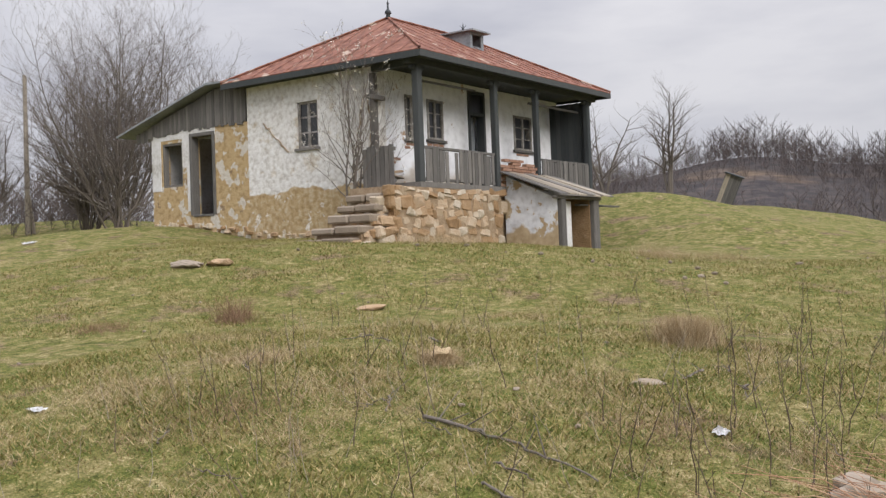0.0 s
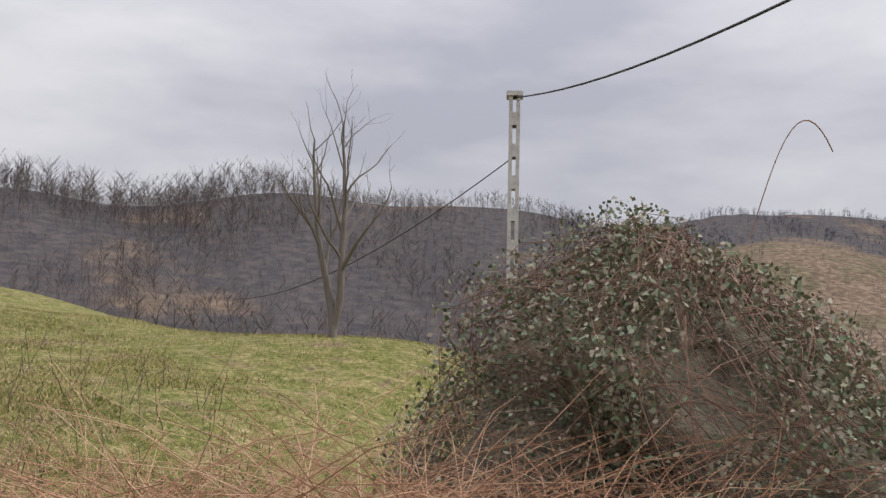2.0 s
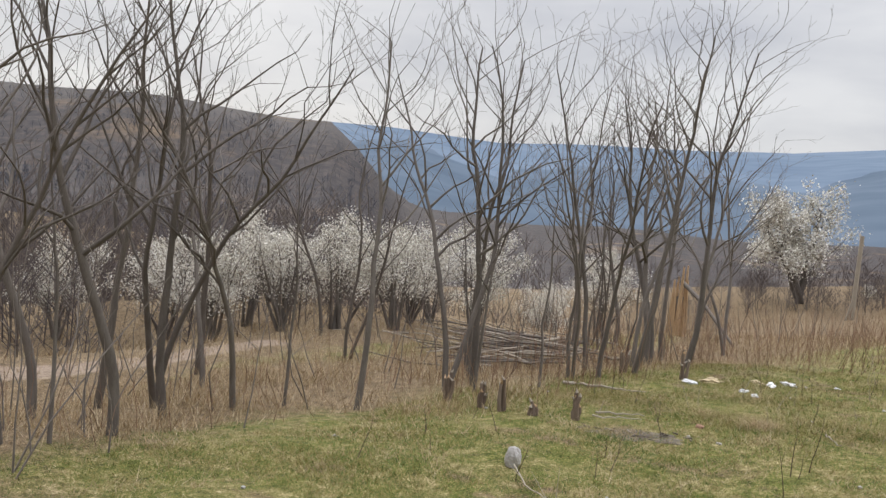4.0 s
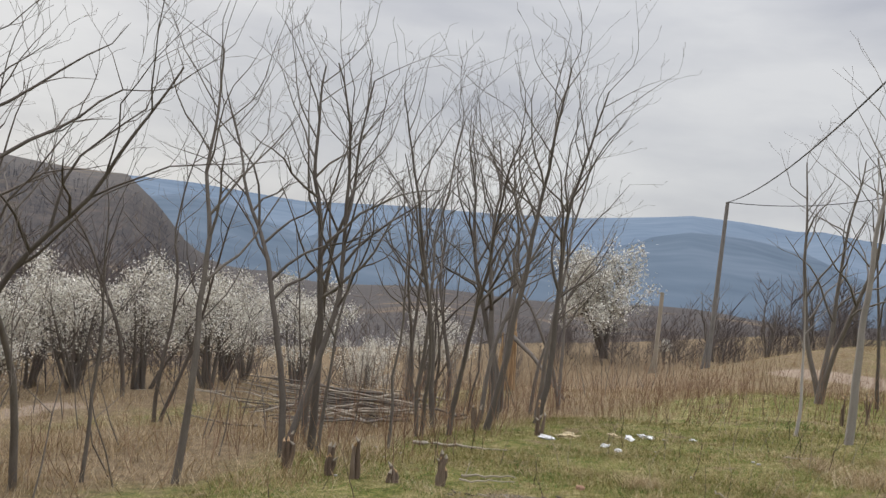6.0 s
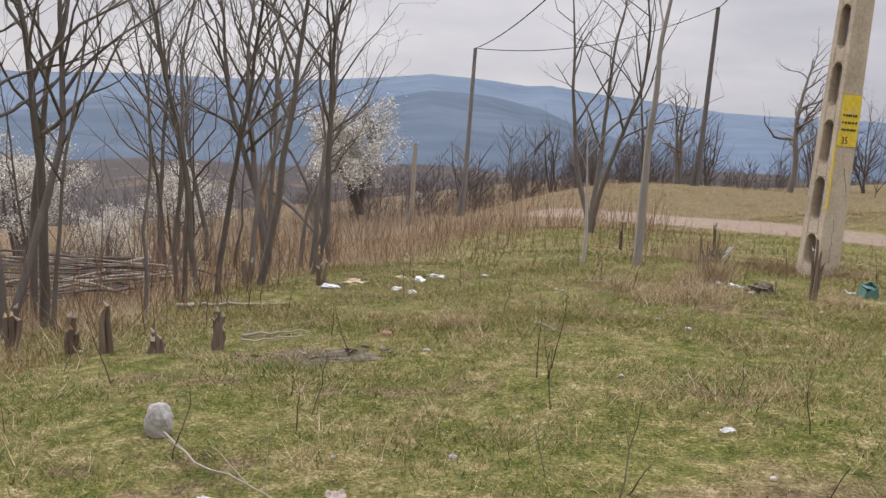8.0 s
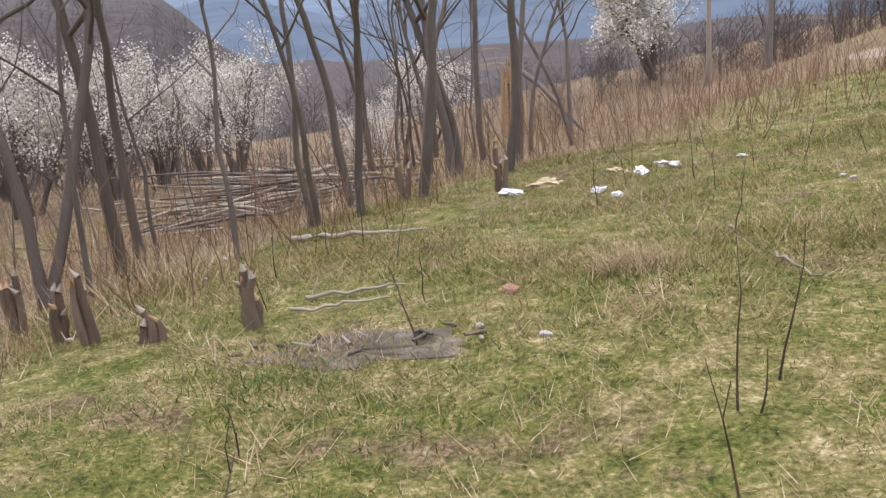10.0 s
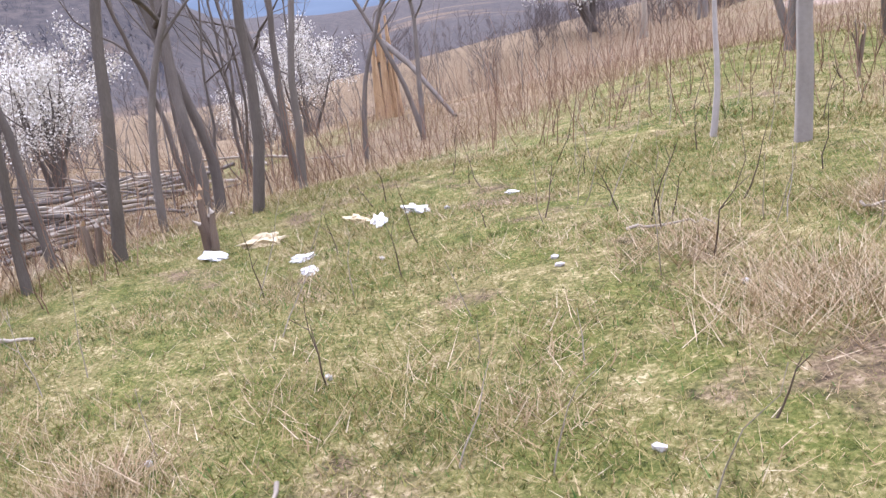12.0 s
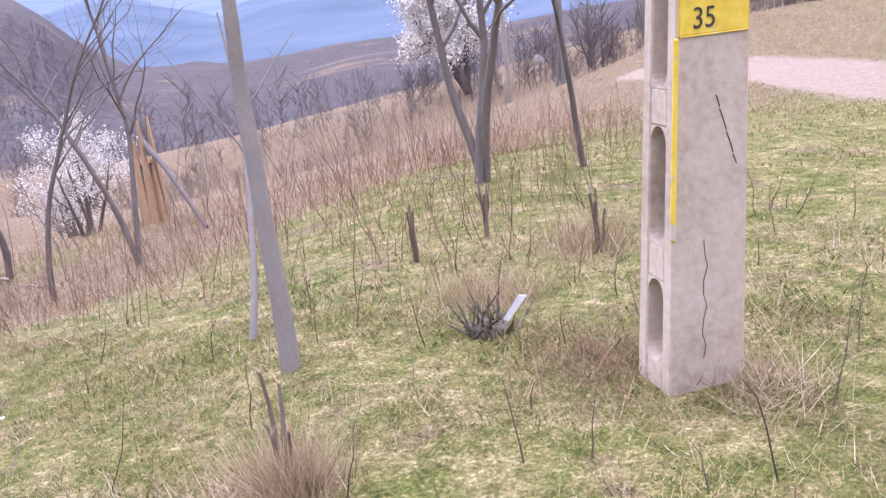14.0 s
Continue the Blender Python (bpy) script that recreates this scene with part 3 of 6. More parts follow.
def hills(name, radius, drop, seed, material, label):
    """A far range of hills as one closed ridge of ground, so many degrees under the skyline."""
    rng = np.random.default_rng(seed)
    az = np.radians(np.arange(-262, -92, 0.5))
    ph = rng.uniform(0, 6.28, 6)
    wave = sum(0.45 / (k + 1) ** 0.6 * np.sin(az * (4 + 7 * k) + ph[k]) for k in range(6))
    e = np.interp(az, SKYLINE_AZ, SKYLINE) - drop + wave * (0.06 + 0.75 * (drop > 0))
    e *= np.clip((az - az[0]) / 0.25, 0, 1) * np.clip((az[-1] - az) / 0.2, 0, 1)
    rows, v = 12, []
    for i in range(rows):
        t = i / (rows - 1)
        # the foot starts near, so the haze blue also covers the valley floor
        rr = radius * (0.24 + 0.76 * t) * (1 + 0.008 * np.sin(az * 31 + i))
        zz = -25 + (radius * np.tan(np.radians(e)) + 25) * t * (1 + (0.05 * np.sin(az * 41 + 0.5 * i) + 0.03 * np.sin(az * 97 - 0.8 * i)) * (1 - t))
        v.append(np.stack([-np.sin(az) * rr, np.cos(az) * rr, zz], 1))
    v.append(np.stack([-np.sin(az) * radius * 1.15, np.cos(az) * radius * 1.15, np.full(len(az), -30.0)], 1))
    n = len(az)
    i, j = np.meshgrid(np.arange(rows), np.arange(n - 1), indexing="ij")
    f = np.stack([i * n + j, i * n + j + 1, (i + 1) * n + j + 1, (i + 1) * n + j], -1).reshape(-1, 4)
    me = mesh_np(name, np.vstack(v), f, material)
    me.polygons.foreach_set("use_smooth", np.ones(len(me.polygons), bool))
    tagged(new(name, me), label, "hills", kind="structure")


hills("backdrop_hills", 1700, 1.5, 4, M_MOUNT, "wooded hills across the valley, coloured dark blue for haze")
hills("backdrop_mountains", 2900, 0.0, 9, M_MOUNT2, "far mountains, coloured pale blue for haze")


def stick_trees(name, x, y, h, rng, material, label, branches=10, stem=0.008, thin=1.0):
    """Many far bare trees, each a stem with a fan of limbs."""
    z = land(x, y)
    n = len(x)
    base = np.stack([x, y, z - 0.3], 1)
    h = h * (0.8 + 0.35 * np.sin(x * 0.13 + 2 * np.sin(y * 0.07)))
    lean = rng.normal(0, 0.07, (n, 2)) * h[:, None]
    top = np.stack([x + lean[:, 0], y + lean[:, 1], z + h], 1)
    segs = [np.concatenate([base, (stem * h)[:, None], top, (0.003 * h)[:, None]], 1)]
    for k in range(branches):
        t = rng.uniform(0.08, 0.85, n)[:, None]
        p = base + (top - base) * t
        a = rng.uniform(0, 6.28, n)
        ln = h * rng.uniform(0.2, 0.42, n)
        q = p + np.stack([np.cos(a) * ln * 0.8, np.sin(a) * ln * 0.8, ln * rng.uniform(0.6, 1.0, n)], 1)
        segs.append(np.concatenate([p, (0.007 * thin * h)[:, None], q, (0.002 * h)[:, None]], 1))
        q2 = (p + q) / 2 + np.stack([np.cos(a + 1) * ln * 0.4, np.sin(a + 1) * ln * 0.4, ln * 0.55], 1)
        segs.append(np.concatenate([(p + q) / 2, (0.005 * thin * h)[:, None], q2, (0.0015 * h)[:, None]], 1))
    me = tubes(name, np.concatenate(segs), material, 3)
    return tagged(new(name, me), label, "woods", kind="stuff")


def polar(az, r):
    a = np.radians(az)
    return 0.5 - np.sin(a) * r, -5.0 + np.cos(a) * r


_r = np.random.default_rng(21)
_n = 8200
_az = _r.uniform(-50, 34, _n)
_x, _y = polar(_az, 66 + 180 * _r.random(_n) ** 0.6 + np.where(_az > 5, 14, 0))
stick_trees("bare_woods", _x, _y, _r.uniform(2.2, 4.6, _n), _r, M_FARWOOD, "brown leafless woods covering the hillside", 5, .006, 1.6)
_n = 1300
_az = _r.uniform(-32, 15, _n)
_x, _y = polar(_az, _r.uniform(170, 226, _n))
stick_trees("crest_woods", _x, _y, _r.uniform(4.5, 7.5, _n), _r, M_FARWOOD, "leafless woods along the crest behind the field", 9, .006)
_n = 9000
_az = _r.uniform(-138, -48, _n)
_top = np.interp(_az, EDGE_AZ, EDGE_R) - 4
_x, _y = polar(_az, _top + 190 * _r.random(_n) ** 1.15)
stick_trees("ridge_woods", _x, _y, _r.uniform(1.7, 3.2, _n), _r, M_RIDGE, "bare forest along the far ridge, coloured dark blue for haze", 4, .014, 3.0)
_n = 4200
_az = _r.uniform(-124, -48, _n)
_x, _y = polar(_az + 3 * np.sin(_az * 1.7), 30 + 190 * _r.random(_n) ** 1.3)
stick_trees("scrub_thicket", _x, _y, _r.uniform(0.9, 4.2, _n) * (.68 + .32 * np.sin(_az * 1.1)), _r, M_FARWOOD, "scattered bare scrub on the brown meadow", 8, .007, .9)
_n = 800
_az = _r.uniform(-138, -92, _n)
_x, _y = polar(_az, 17 + 45 * _r.random(_n))
stick_trees("hollow_thicket", _x, _y, _r.uniform(1.2, 3.6, _n), _r, M_FARWOOD, "grey-brown leafless thicket filling the hollow", 16, .006, .5)
_n = 900
_az = _r.uniform(-222, -128, _n)
_x, _y = polar(_az, 56 + 130 * _r.random(_n))
stick_trees("valley_scrub", _x, _y, _r.uniform(2.0, 5.0, _n), _r, M_FARWOOD, "bare brown scrub at the edge of the plain", 12)
_n = 1000
_az = _r.uniform(-190, -138, _n)
_x, _y = polar(_az, 50 + 14 * _r.random(_n))
stick_trees("valley_hedge", _x, _y, np.where(_az < -184, .5, 1) * _r.uniform(1.6, 3.4, _n) * (.75 + .25 * np.sin(_az * 1.9)), _r, M_FARWOOD, "dense dark leafless hedge across the plain", 14, .006, .65)
_n = 640
_az = _r.uniform(33, 62, _n)
_x, _y = polar(_az, _r.uniform(42, 62, _n))
stick_trees("hedge_behind_house", _x, _y, _r.uniform(1.8, 4.0, _n), _r, M_FARWOOD, "dense leafless hedge behind the house", 12)
_n = 130
_az = _r.uniform(-8, 12, _n)
_x, _y = polar(_az, _r.uniform(50, 62, _n))
stick_trees("field_edge_scrub", _x, _y, _r.uniform(1.6, 3.6, _n), _r, M_FARWOOD, "bare shrubs along the crest of the field", 12)

# ---- the house ----
HK = (-7.104, 17.676, 3.580)
HU, HV = (0.3536, 0.9354, 0.013), (-0.9672, 0.2539, 0.025)


def H(a, b, z):
    """House axes: a along the veranda, b along the side wall, z from the veranda floor."""
    return (HK[0] + a * HU[0] + b * HV[0], HK[1] + a * HU[1] + b * HV[1], HK[2] + a * HU[2] + b * HV[2] + z)


def hb(*boxes):
    bm = bmesh.new()
    for q in boxes:
        box_into(bm, *q, f=H)
    return bm


def hpart(name, boxes, material, parent, label="", bevel=0.0):
    bm = hb(*boxes)
    if bevel:
        bmesh.ops.bevel(bm, geom=bm.edges[:], offset=bevel, segments=1, affect="EDGES")
    return part(name, bm, material, parent, label)


def pierced(lo, hi, z0, z1, holes):
    """Rectangles that fill lo..hi, z0..z1 but for the holes (h0, h1, hz0, hz1)."""
    cuts = sorted({lo, hi, *(h[0] for h in holes), *(h[1] for h in holes)})
    res = []
    for c, d in zip(cuts[:-1], cuts[1:]):
        z = z0
        for h in sorted((h for h in holes if h[0] <= c and h[1] >= d), key=lambda h: h[2]):
            if h[2] > z:
                res.append((c, d, z, h[2]))
            z = h[3]
        if z < z1:
            res.append((c, d, z, z1))
    return res


def window_a(parent, a0, a1, z0, z1, b, rows=3, open_leaf=False):
    """A casement in a wall of constant b."""
    w = hpart("window", [(a0, a0 + .06, b - .03, b + .07, z0, z1), (a1 - .06, a1, b - .03, b + .07, z0, z1), (a0, a1, b - .03, b + .07, z1 - .06, z1), (a0, a1, b - .03, b + .07, z0, z0 + .06), ((a0 + a1) / 2 - .035, (a0 + a1) / 2 + .035, b - .02, b + .05, z0, z1)], M_BROWNWOOD, parent, "grey timber casement with peeling paint")
    for i in range(1, rows):
        z = z0 + (z1 - z0) * i / rows
        hpart("glazing_bar", [(a0 + .06, a1 - .06, b, b + .04, z - .015, z + .015)], M_BROWNWOOD, w)
    for s in range(2):
        c, d = (a0 + .06, (a0 + a1) / 2 - .035) if s == 0 else ((a0 + a1) / 2 + .035, a1 - .06)
        for i in range(rows):
            if open_leaf and i == 1 and s == 1:
                continue
            hpart("pane", [(c, d, b + .018, b + .024, z0 + (z1 - z0) * i / rows + .015, z0 + (z1 - z0) * (i + 1) / rows - .015)], M_GLASS, w)
    hpart("sill", [(a0 - .06, a1 + .06, b - .08, b, z0 - .06, z0)], M_GREYWOOD, w)


def build_house():
    house = thing("abandoned_house", "derelict whitewashed cottage with rusted hip roof and veranda", "house", H(3, 3, -1.2))
    house["kind"] = ""
    inv = Matrix.Translation(house.location).inverted()

    before = set(bpy.data.objects)
    # walls
    T = 0.38
    left = pierced(1.2, 5.3, -1.6, 2.75, [(2.92, 3.6, 1.04, 2.18)])
    hpart("side_wall", [(0, T, c, d, e, f) for c, d, e, f in left], M_PLASTER, house, "cracked whitewash over an ochre dado")
    front = pierced(T, 7.75, -0.2, 2.75, [(1.05, 1.5, 1.15, 2.22), (1.85, 2.45, 1.2, 2.2), (3.48, 4.2, 0.02, 2.62), (5.5, 6.36, 1.2, 2.16)])
    hpart("veranda_wall", [(c, d, 1.2, 1.2 + T, e, f) for c, d, e, f in front], M_PORCH, house, "pale bluish limewashed wall")
    hpart("back_wall", [(T, 7.75, 5.3 - T, 5.3, -1.6, 2.75)], M_WHITE, house)
    hpart("end_wall", [(7.75 - T, 7.75, 1.2 + T, 5.3 - T, -1.6, 2.75)], M_WHITE, house)
    # added closing walls, coloured dark so the openings read as shaded rooms
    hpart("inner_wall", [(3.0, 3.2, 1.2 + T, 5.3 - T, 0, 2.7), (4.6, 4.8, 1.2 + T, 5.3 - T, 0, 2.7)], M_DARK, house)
    hpart("room_floor", [(T, 7.37, 1.2 + T, 5.3 - T, -0.1, 0)], M_DARKWOOD, house)
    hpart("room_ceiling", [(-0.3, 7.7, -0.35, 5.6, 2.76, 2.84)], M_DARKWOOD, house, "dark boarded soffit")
    # crack lines in the side wall
    rng = random.Random(3)
    for start, end, n in (((4.75, 1.78), (3.85, 0.95), 14), ((1.35, 2.0), (1.3, 0.9), 10), ((1.75, 0.9), (1.5, 2.1), 8)):
        pts = [(start[0] + (end[0] - start[0]) * i / n + rng.uniform(-.03, .03), start[1] + (end[1] - start[1]) * i / n + rng.uniform(-.03, .03)) for i in range(n + 1)]
        segs = []
        for (b0, z0), (b1, z1) in zip(pts[:-1], pts[1:]):
            segs.append((*H(-0.004, b0, z0), rng.uniform(.012, .028), *H(-0.004, b1, z1), rng.uniform(.012, .028)))
        part("crack", tubes("crack", segs, M_MORTAR, 4), M_MORTAR, house, "dark diagonal crack in the plaster")
    # corner post of the bared timber frame
    hpart("corner_timber", [(-0.03, 0.1, 1.16, 1.30, 0.1, 2.6)], M_GREYWOOD, house, "bared weathered corner timber", 0.01)
    hpart("broken_tie", [(-0.35, 0.2, 1.02, 1.12, 1.95, 2.05)], M_GREYWOOD, house, "", 0.01)
    # windows and door
    window_a(house, 1.05, 1.5, 1.15, 2.22, 1.2)
    window_a(house, 1.85, 2.45, 1.2, 2.2, 1.2)
    window_a(house, 5.5, 6.36, 1.2, 2.16, 1.2, 3, True)
    w = hpart("window", [(0.04, .14, 2.92, 2.98, 1.04, 2.18), (.04, .14, 3.54, 3.6, 1.04, 2.18), (.04, .14, 2.92, 3.6, 2.12, 2.18), (.04, .14, 2.92, 3.6, 1.04, 1.1), (.05, .12, 3.225, 3.295, 1.04, 2.18)], M_BROWNWOOD, house, "old grey casement in the side wall")
    for i in range(3):
        if i:
            hpart("glazing_bar", [(.07, .1, 2.98, 3.54, 1.04 + .38 * i - .015, 1.04 + .38 * i + .015)], M_BROWNWOOD, w)
        hpart("pane", [(.082, .088, 2.98, 3.225, 1.06 + .38 * i, 1.4 + .38 * i)], M_GLASS, w)
        hpart("pane", [(.082, .088, 3.295, 3.54, 1.06 + .38 * i, 1.4 + .38 * i)], M_GLASS, w)
    hpart("sill", [(-.05, .06, 2.86, 3.66, 0.98, 1.04)], M_GREYWOOD, w)
    d = hpart("door_frame", [(3.48, 3.56, 1.17, 1.4, 0, 2.62), (4.12, 4.2, 1.17, 1.4, 0, 2.62), (3.48, 4.2, 1.17, 1.4, 2.54, 2.62), (3.48, 4.2, 1.17, 1.4, 1.98, 2.06)], M_DARKWOOD, house, "dark door frame with a transom light")
    hpart("transom_pane", [(3.56, 4.12, 1.26, 1.268, 2.06, 2.54)], M_GLASS, d)
    hpart("door_leaf", [(3.56, 4.12, 1.48, 1.53, 0.02, 1.98)], M_ZINC, d, "grey-blue painted plank door standing shut")
    # veranda
    hpart("veranda_floor", [(-0.05, 7.5, -0.08, 1.2, -0.12, 0)], M_GREYWOOD, house)
    for a, w in ((0.04, 0.17), (2.9, 0.15), (4.72, 0.14), (7.3, 0.15)):
        hpart("veranda_post", [(a - w / 2, a + w / 2, -w / 2, w / 2, 0, 2.62)], M_DARKWOOD, house, "", 0.015)
        hpart("post_bracket", [(a - 0.22, a + 0.22, -0.05, 0.05, 2.5, 2.61)], M_DARKWOOD, house, "", 0.02)
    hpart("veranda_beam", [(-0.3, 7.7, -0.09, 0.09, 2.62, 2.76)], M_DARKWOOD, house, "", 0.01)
    hpart("side_beam", [(-0.06, 0.1, 0.09, 1.2, 2.62, 2.76)], M_DARKWOOD, house)
    hpart("sagging_lath", [(0.4, 2.6, 0.3, 0.36, 2.36, 2.4)], M_GREYWOOD, house)
    hpart("sagging_lath", [(4.9, 7.5, 0.28, 0.34, 2.3, 2.35)], M_GREYWOOD, house)
    for lo, hi in ((0.16, 2.8), (4.82, 7.2)):
        hpart("hand_rail", [(lo, hi, -.05, .05, .76, .82)], M_GREYWOOD, house, "", 0.008)
        hpart("foot_rail", [(lo, hi, -.04, .04, .04, .1)], M_GREYWOOD, house, "", 0.008)
        a = lo + .02
        while a < hi - .1:
            wd = rng.uniform(.085, .115)
            if abs(a - 1.05) > .09:
                t = rng.uniform(-.02, .02)
                hpart("baluster_board", [(a + t, a + t + wd, -.075 + rng.uniform(-.008, .008), -.052, .02 + rng.uniform(-.05, .03), .77 + rng.uniform(-.05, .05))], M_GREYWOOD, house)
            a += wd + rng.uniform(.008, .03)
    # brick infill behind the lean-to
    for r in range(9):
        for c in range(9):
            a = 2.98 + c * .205 + (.1 if r % 2 else 0)
            if a + .19 < 4.7 and not (r > 6 and rng.random() < .5):
                hpart("brick", [(a, a + .19, -.06 + rng.uniform(-.01, .01), .06, .02 + r * .078, .085 + r * .078)], M_BRICK, house)
    # bricks bared under the veranda windows and beside the corner
    for a0, z0, n in ((1.05, 1.0, 2), (1.0, .92, 1), (1.85, 1.05, 3), (1.95, .97, 2), (.45, .62, 2), (.5, .54, 1), (5.6, 1.05, 3)):
        for c in range(n):
            a = a0 + c * .2 + rng.uniform(-.02, .02)
            hpart("brick", [(a, a + .18, 1.185 + rng.uniform(-.006, .004), 1.22, z0, z0 + .06)], M_BRICK, house)
    # end boarding
    b = 0.08
    while b < 1.15:
        hpart("end_board", [(7.34 + rng.uniform(0, .015), 7.37, b, b + .125, 0.0, 2.6)], M_DARKWOOD, house)
        b += .132
    # roof
    lo, hi, f0, f1, ze = -0.42, 7.85, -0.48, 5.75, 2.86
    r0, r1, rb, zr = 2.3, 5.2, 2.65, 4.52
    bm = bmesh.new()
    vs = [bm.verts.new(H(*q)) for q in ((lo, f0, ze), (hi, f0, ze), (hi, f1, ze), (lo, f1, ze), (r0, rb, zr), (r1, rb, zr))]
    for q in ((0, 1, 5, 4), (1, 2, 5), (2, 3, 4, 5), (3, 0, 4)):
        bm.faces.new([vs[i] for i in q])
    bmesh.ops.recalc_face_normals(bm, faces=bm.faces)
    bmesh.ops.solidify(bm, geom=bm.faces[:], thickness=0.06)
    roof = part("roof", bm, M_RUST, house, "rust-brown sheet metal with bare pale patches")
    hpart("eave_board", [(lo, hi, f0, f0 + .03, ze - .16, ze - .02)], M_DARKWOOD, house)
    hpart("eave_board", [(lo, lo + .03, f0 + .03, f1, ze - .16, ze - .02)], M_DARKWOOD, house)
    hpart("eave_board", [(hi - .03, hi, f0 + .03, f1, ze - .16, ze - .02)], M_DARKWOOD, house)

    def seam(p, q):
        p, q = np.array(H(*p)), np.array(H(*q))
        s = [(*p, .008, *q, .008)]
        part("roof_seam", tubes("roof_seam", s, M_RUST, 4), M_RUST, roof)
    for i in range(1, 15):
        a = lo + (hi - lo) * i / 15
        t = min(1, (a - lo) / (r0 - lo), (hi - a) / (hi - r1))
        seam((a, f0, ze + .03), (a, f0 + (rb - f0) * t, ze + (zr - ze) * t + .03))
    for i in range(1, 11):
        b = f0 + (f1 - f0) * i / 11
        t = min((b - f0) / (rb - f0), (f1 - b) / (f1 - rb))
        seam((lo, b, ze + .03), (lo + (r0 - lo) * t, b, ze + (zr - ze) * t + .03))
    for p, q in (((lo, f0, ze), (r0, rb, zr)), ((hi, f0, ze), (r1, rb, zr)), ((lo, f1, ze), (r0, rb, zr)), ((r0, rb, zr), (r1, rb, zr))):
        p, q = H(p[0], p[1], p[2] + .03), H(q[0], q[1], q[2] + .03)
        part("hip_cap", tubes("hip_cap", [(*p, .028, *q, .028)], M_RUST, 6), M_RUST, roof)
    fin = []
    prof = [(0, .07), (.1, .05), (.13, .09), (.2, .07), (.24, .03), (.36, .02), (.4, .035), (.44, .01), (.6, .006)]
    for (z0, q0), (z1, q1) in zip(prof[:-1], prof[1:]):
        fin.append((*H(r0, rb, zr + z0), q0, *H(r0, rb, zr + z1), q1))
    part("finial", tubes("finial", fin, M_IRON, 8), M_IRON, roof, "turned iron roof finial")
    # dormer
    hpart("dormer", [(3.85, 3.9, 1.3, 2.4, 3.55, 4.24), (4.38, 4.43, 1.3, 2.4, 3.55, 4.24), (3.9, 4.38, 1.3, 1.34, 3.55, 3.86), (3.9, 4.38, 1.3, 1.34, 4.18, 4.24), (3.9, 3.95, 1.3, 1.34, 3.86, 4.18), (4.33, 4.38, 1.3, 1.34, 3.86, 4.18)], M_ZINC, house, "small zinc-clad roof dormer")
    hpart("dormer_roof", [(3.74, 4.54, 1.14, 2.5, 4.24, 4.28)], M_ZINC, house, "flat zinc dormer roof")
    hpart("dormer_back", [(3.9, 4.38, 1.75, 1.8, 3.6, 4.24)], M_DARK, house)
    top = H(4.12, 1.7, 4.27)
    fin = [(top[0], top[1], top[2] + z0, q0, top[0], top[1], top[2] + z1, q1) for (z0, q0), (z1, q1) in zip([(0, .03), (.1, .02), (.12, .04), (.16, .025)], [(.1, .02), (.12, .04), (.16, .025), (.3, .004)])]
    fin += [(top[0], top[1], top[2] + .14, .01, top[0] + s * .1, top[1], top[2] + .24, .004) for s in (-1, 1)]
    part("dormer_finial", tubes("dormer_finial", fin, M_IRON, 6), M_IRON, house, "small iron finial")
    # side annex
    wall = pierced(5.3, 9.05, -1.5, 1.9, [(7.8, 8.63, .39, 1.59), (6.6, 7.42, -.42, 1.68)])
    hpart("annex_wall", [(0, .25, c, d, e, f) for c, d, e, f in wall], M_OCHRE, house, "flaking ochre plaster on the lean-to room")
    hpart("annex_lintel", [(-.012, .0, 6.5, 9.06, 1.68, 1.9), (-.012, 0, 7.42, 7.62, -.3, 1.68), (-.012, 0, 8.68, 9.05, .3, 1.68), (-.012, 0, 7.62, 7.8, .9, 1.68)], M_WHITE, house, "whitewashed band round the openings")
    hpart("annex_end_wall", [(.25, 3.0, 8.8, 9.05, -1.5, 1.9)], M_WHITE, house)
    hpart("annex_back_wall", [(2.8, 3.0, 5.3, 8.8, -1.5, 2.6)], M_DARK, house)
    hpart("annex_floor", [(.25, 2.8, 5.3, 8.8, -.5, -.42)], M_MORTAR, house)
    fr = hpart("annex_door_frame", [(-.03, .2, 6.52, 6.62, -.42, 1.78), (-.03, .2, 7.4, 7.5, -.42, 1.78), (-.03, .2, 6.62, 7.4, 1.68, 1.78), (-.03, .24, 6.62, 7.4, -.46, -.4)], M_GREYWOOD, house, "weathered frame of an open doorway", .01)
    hpart("annex_window_frame", [(.02, .16, 7.8, 7.86, .39, 1.59), (.02, .16, 8.57, 8.63, .39, 1.59), (.02, .16, 7.86, 8.57, 1.53, 1.59), (.02, .16, 7.86, 8.57, .39, .45)], M_GREYWOOD, house)
    b = 5.33
    while b < 9.6:
        top = 2.86 if b < 6.4 else 2.86 - (b - 6.4) * .285
        wd = rng.uniform(.075, .115)
        hpart("gable_board", [(-.03 + rng.uniform(-.01, .01), 0.0, b, b + wd, 1.87 + rng.uniform(-.05, .06) - max(0, b - 8) * .1, top)], M_GREYWOOD, house)
        b += wd + rng.uniform(.003, .012)
    bm = bmesh.new()
    for a0, a1, prof in ((-.32, 3.2, [(5.2, 2.9), (6.45, 2.93), (10.15, 1.88)]),):
        for (b0, z0), (b1, z1) in zip(prof[:-1], prof[1:]):
            v = [bm.verts.new(H(a, b, z + t)) for t in (0, .05) for a, b, z in ((a0, b0, z0), (a1, b0, z0), (a1, b1, z1), (a0, b1, z1))]
            for q in ((0, 1, 2, 3), (4, 7, 6, 5), (0, 4, 5, 1), (1, 5, 6, 2), (2, 6, 7, 3), (3, 7, 4, 0)):
                bm.faces.new([v[i] for i in q])
    part("annex_roof", bm, M_ZINC, house, "sagging grey lean-to roof")
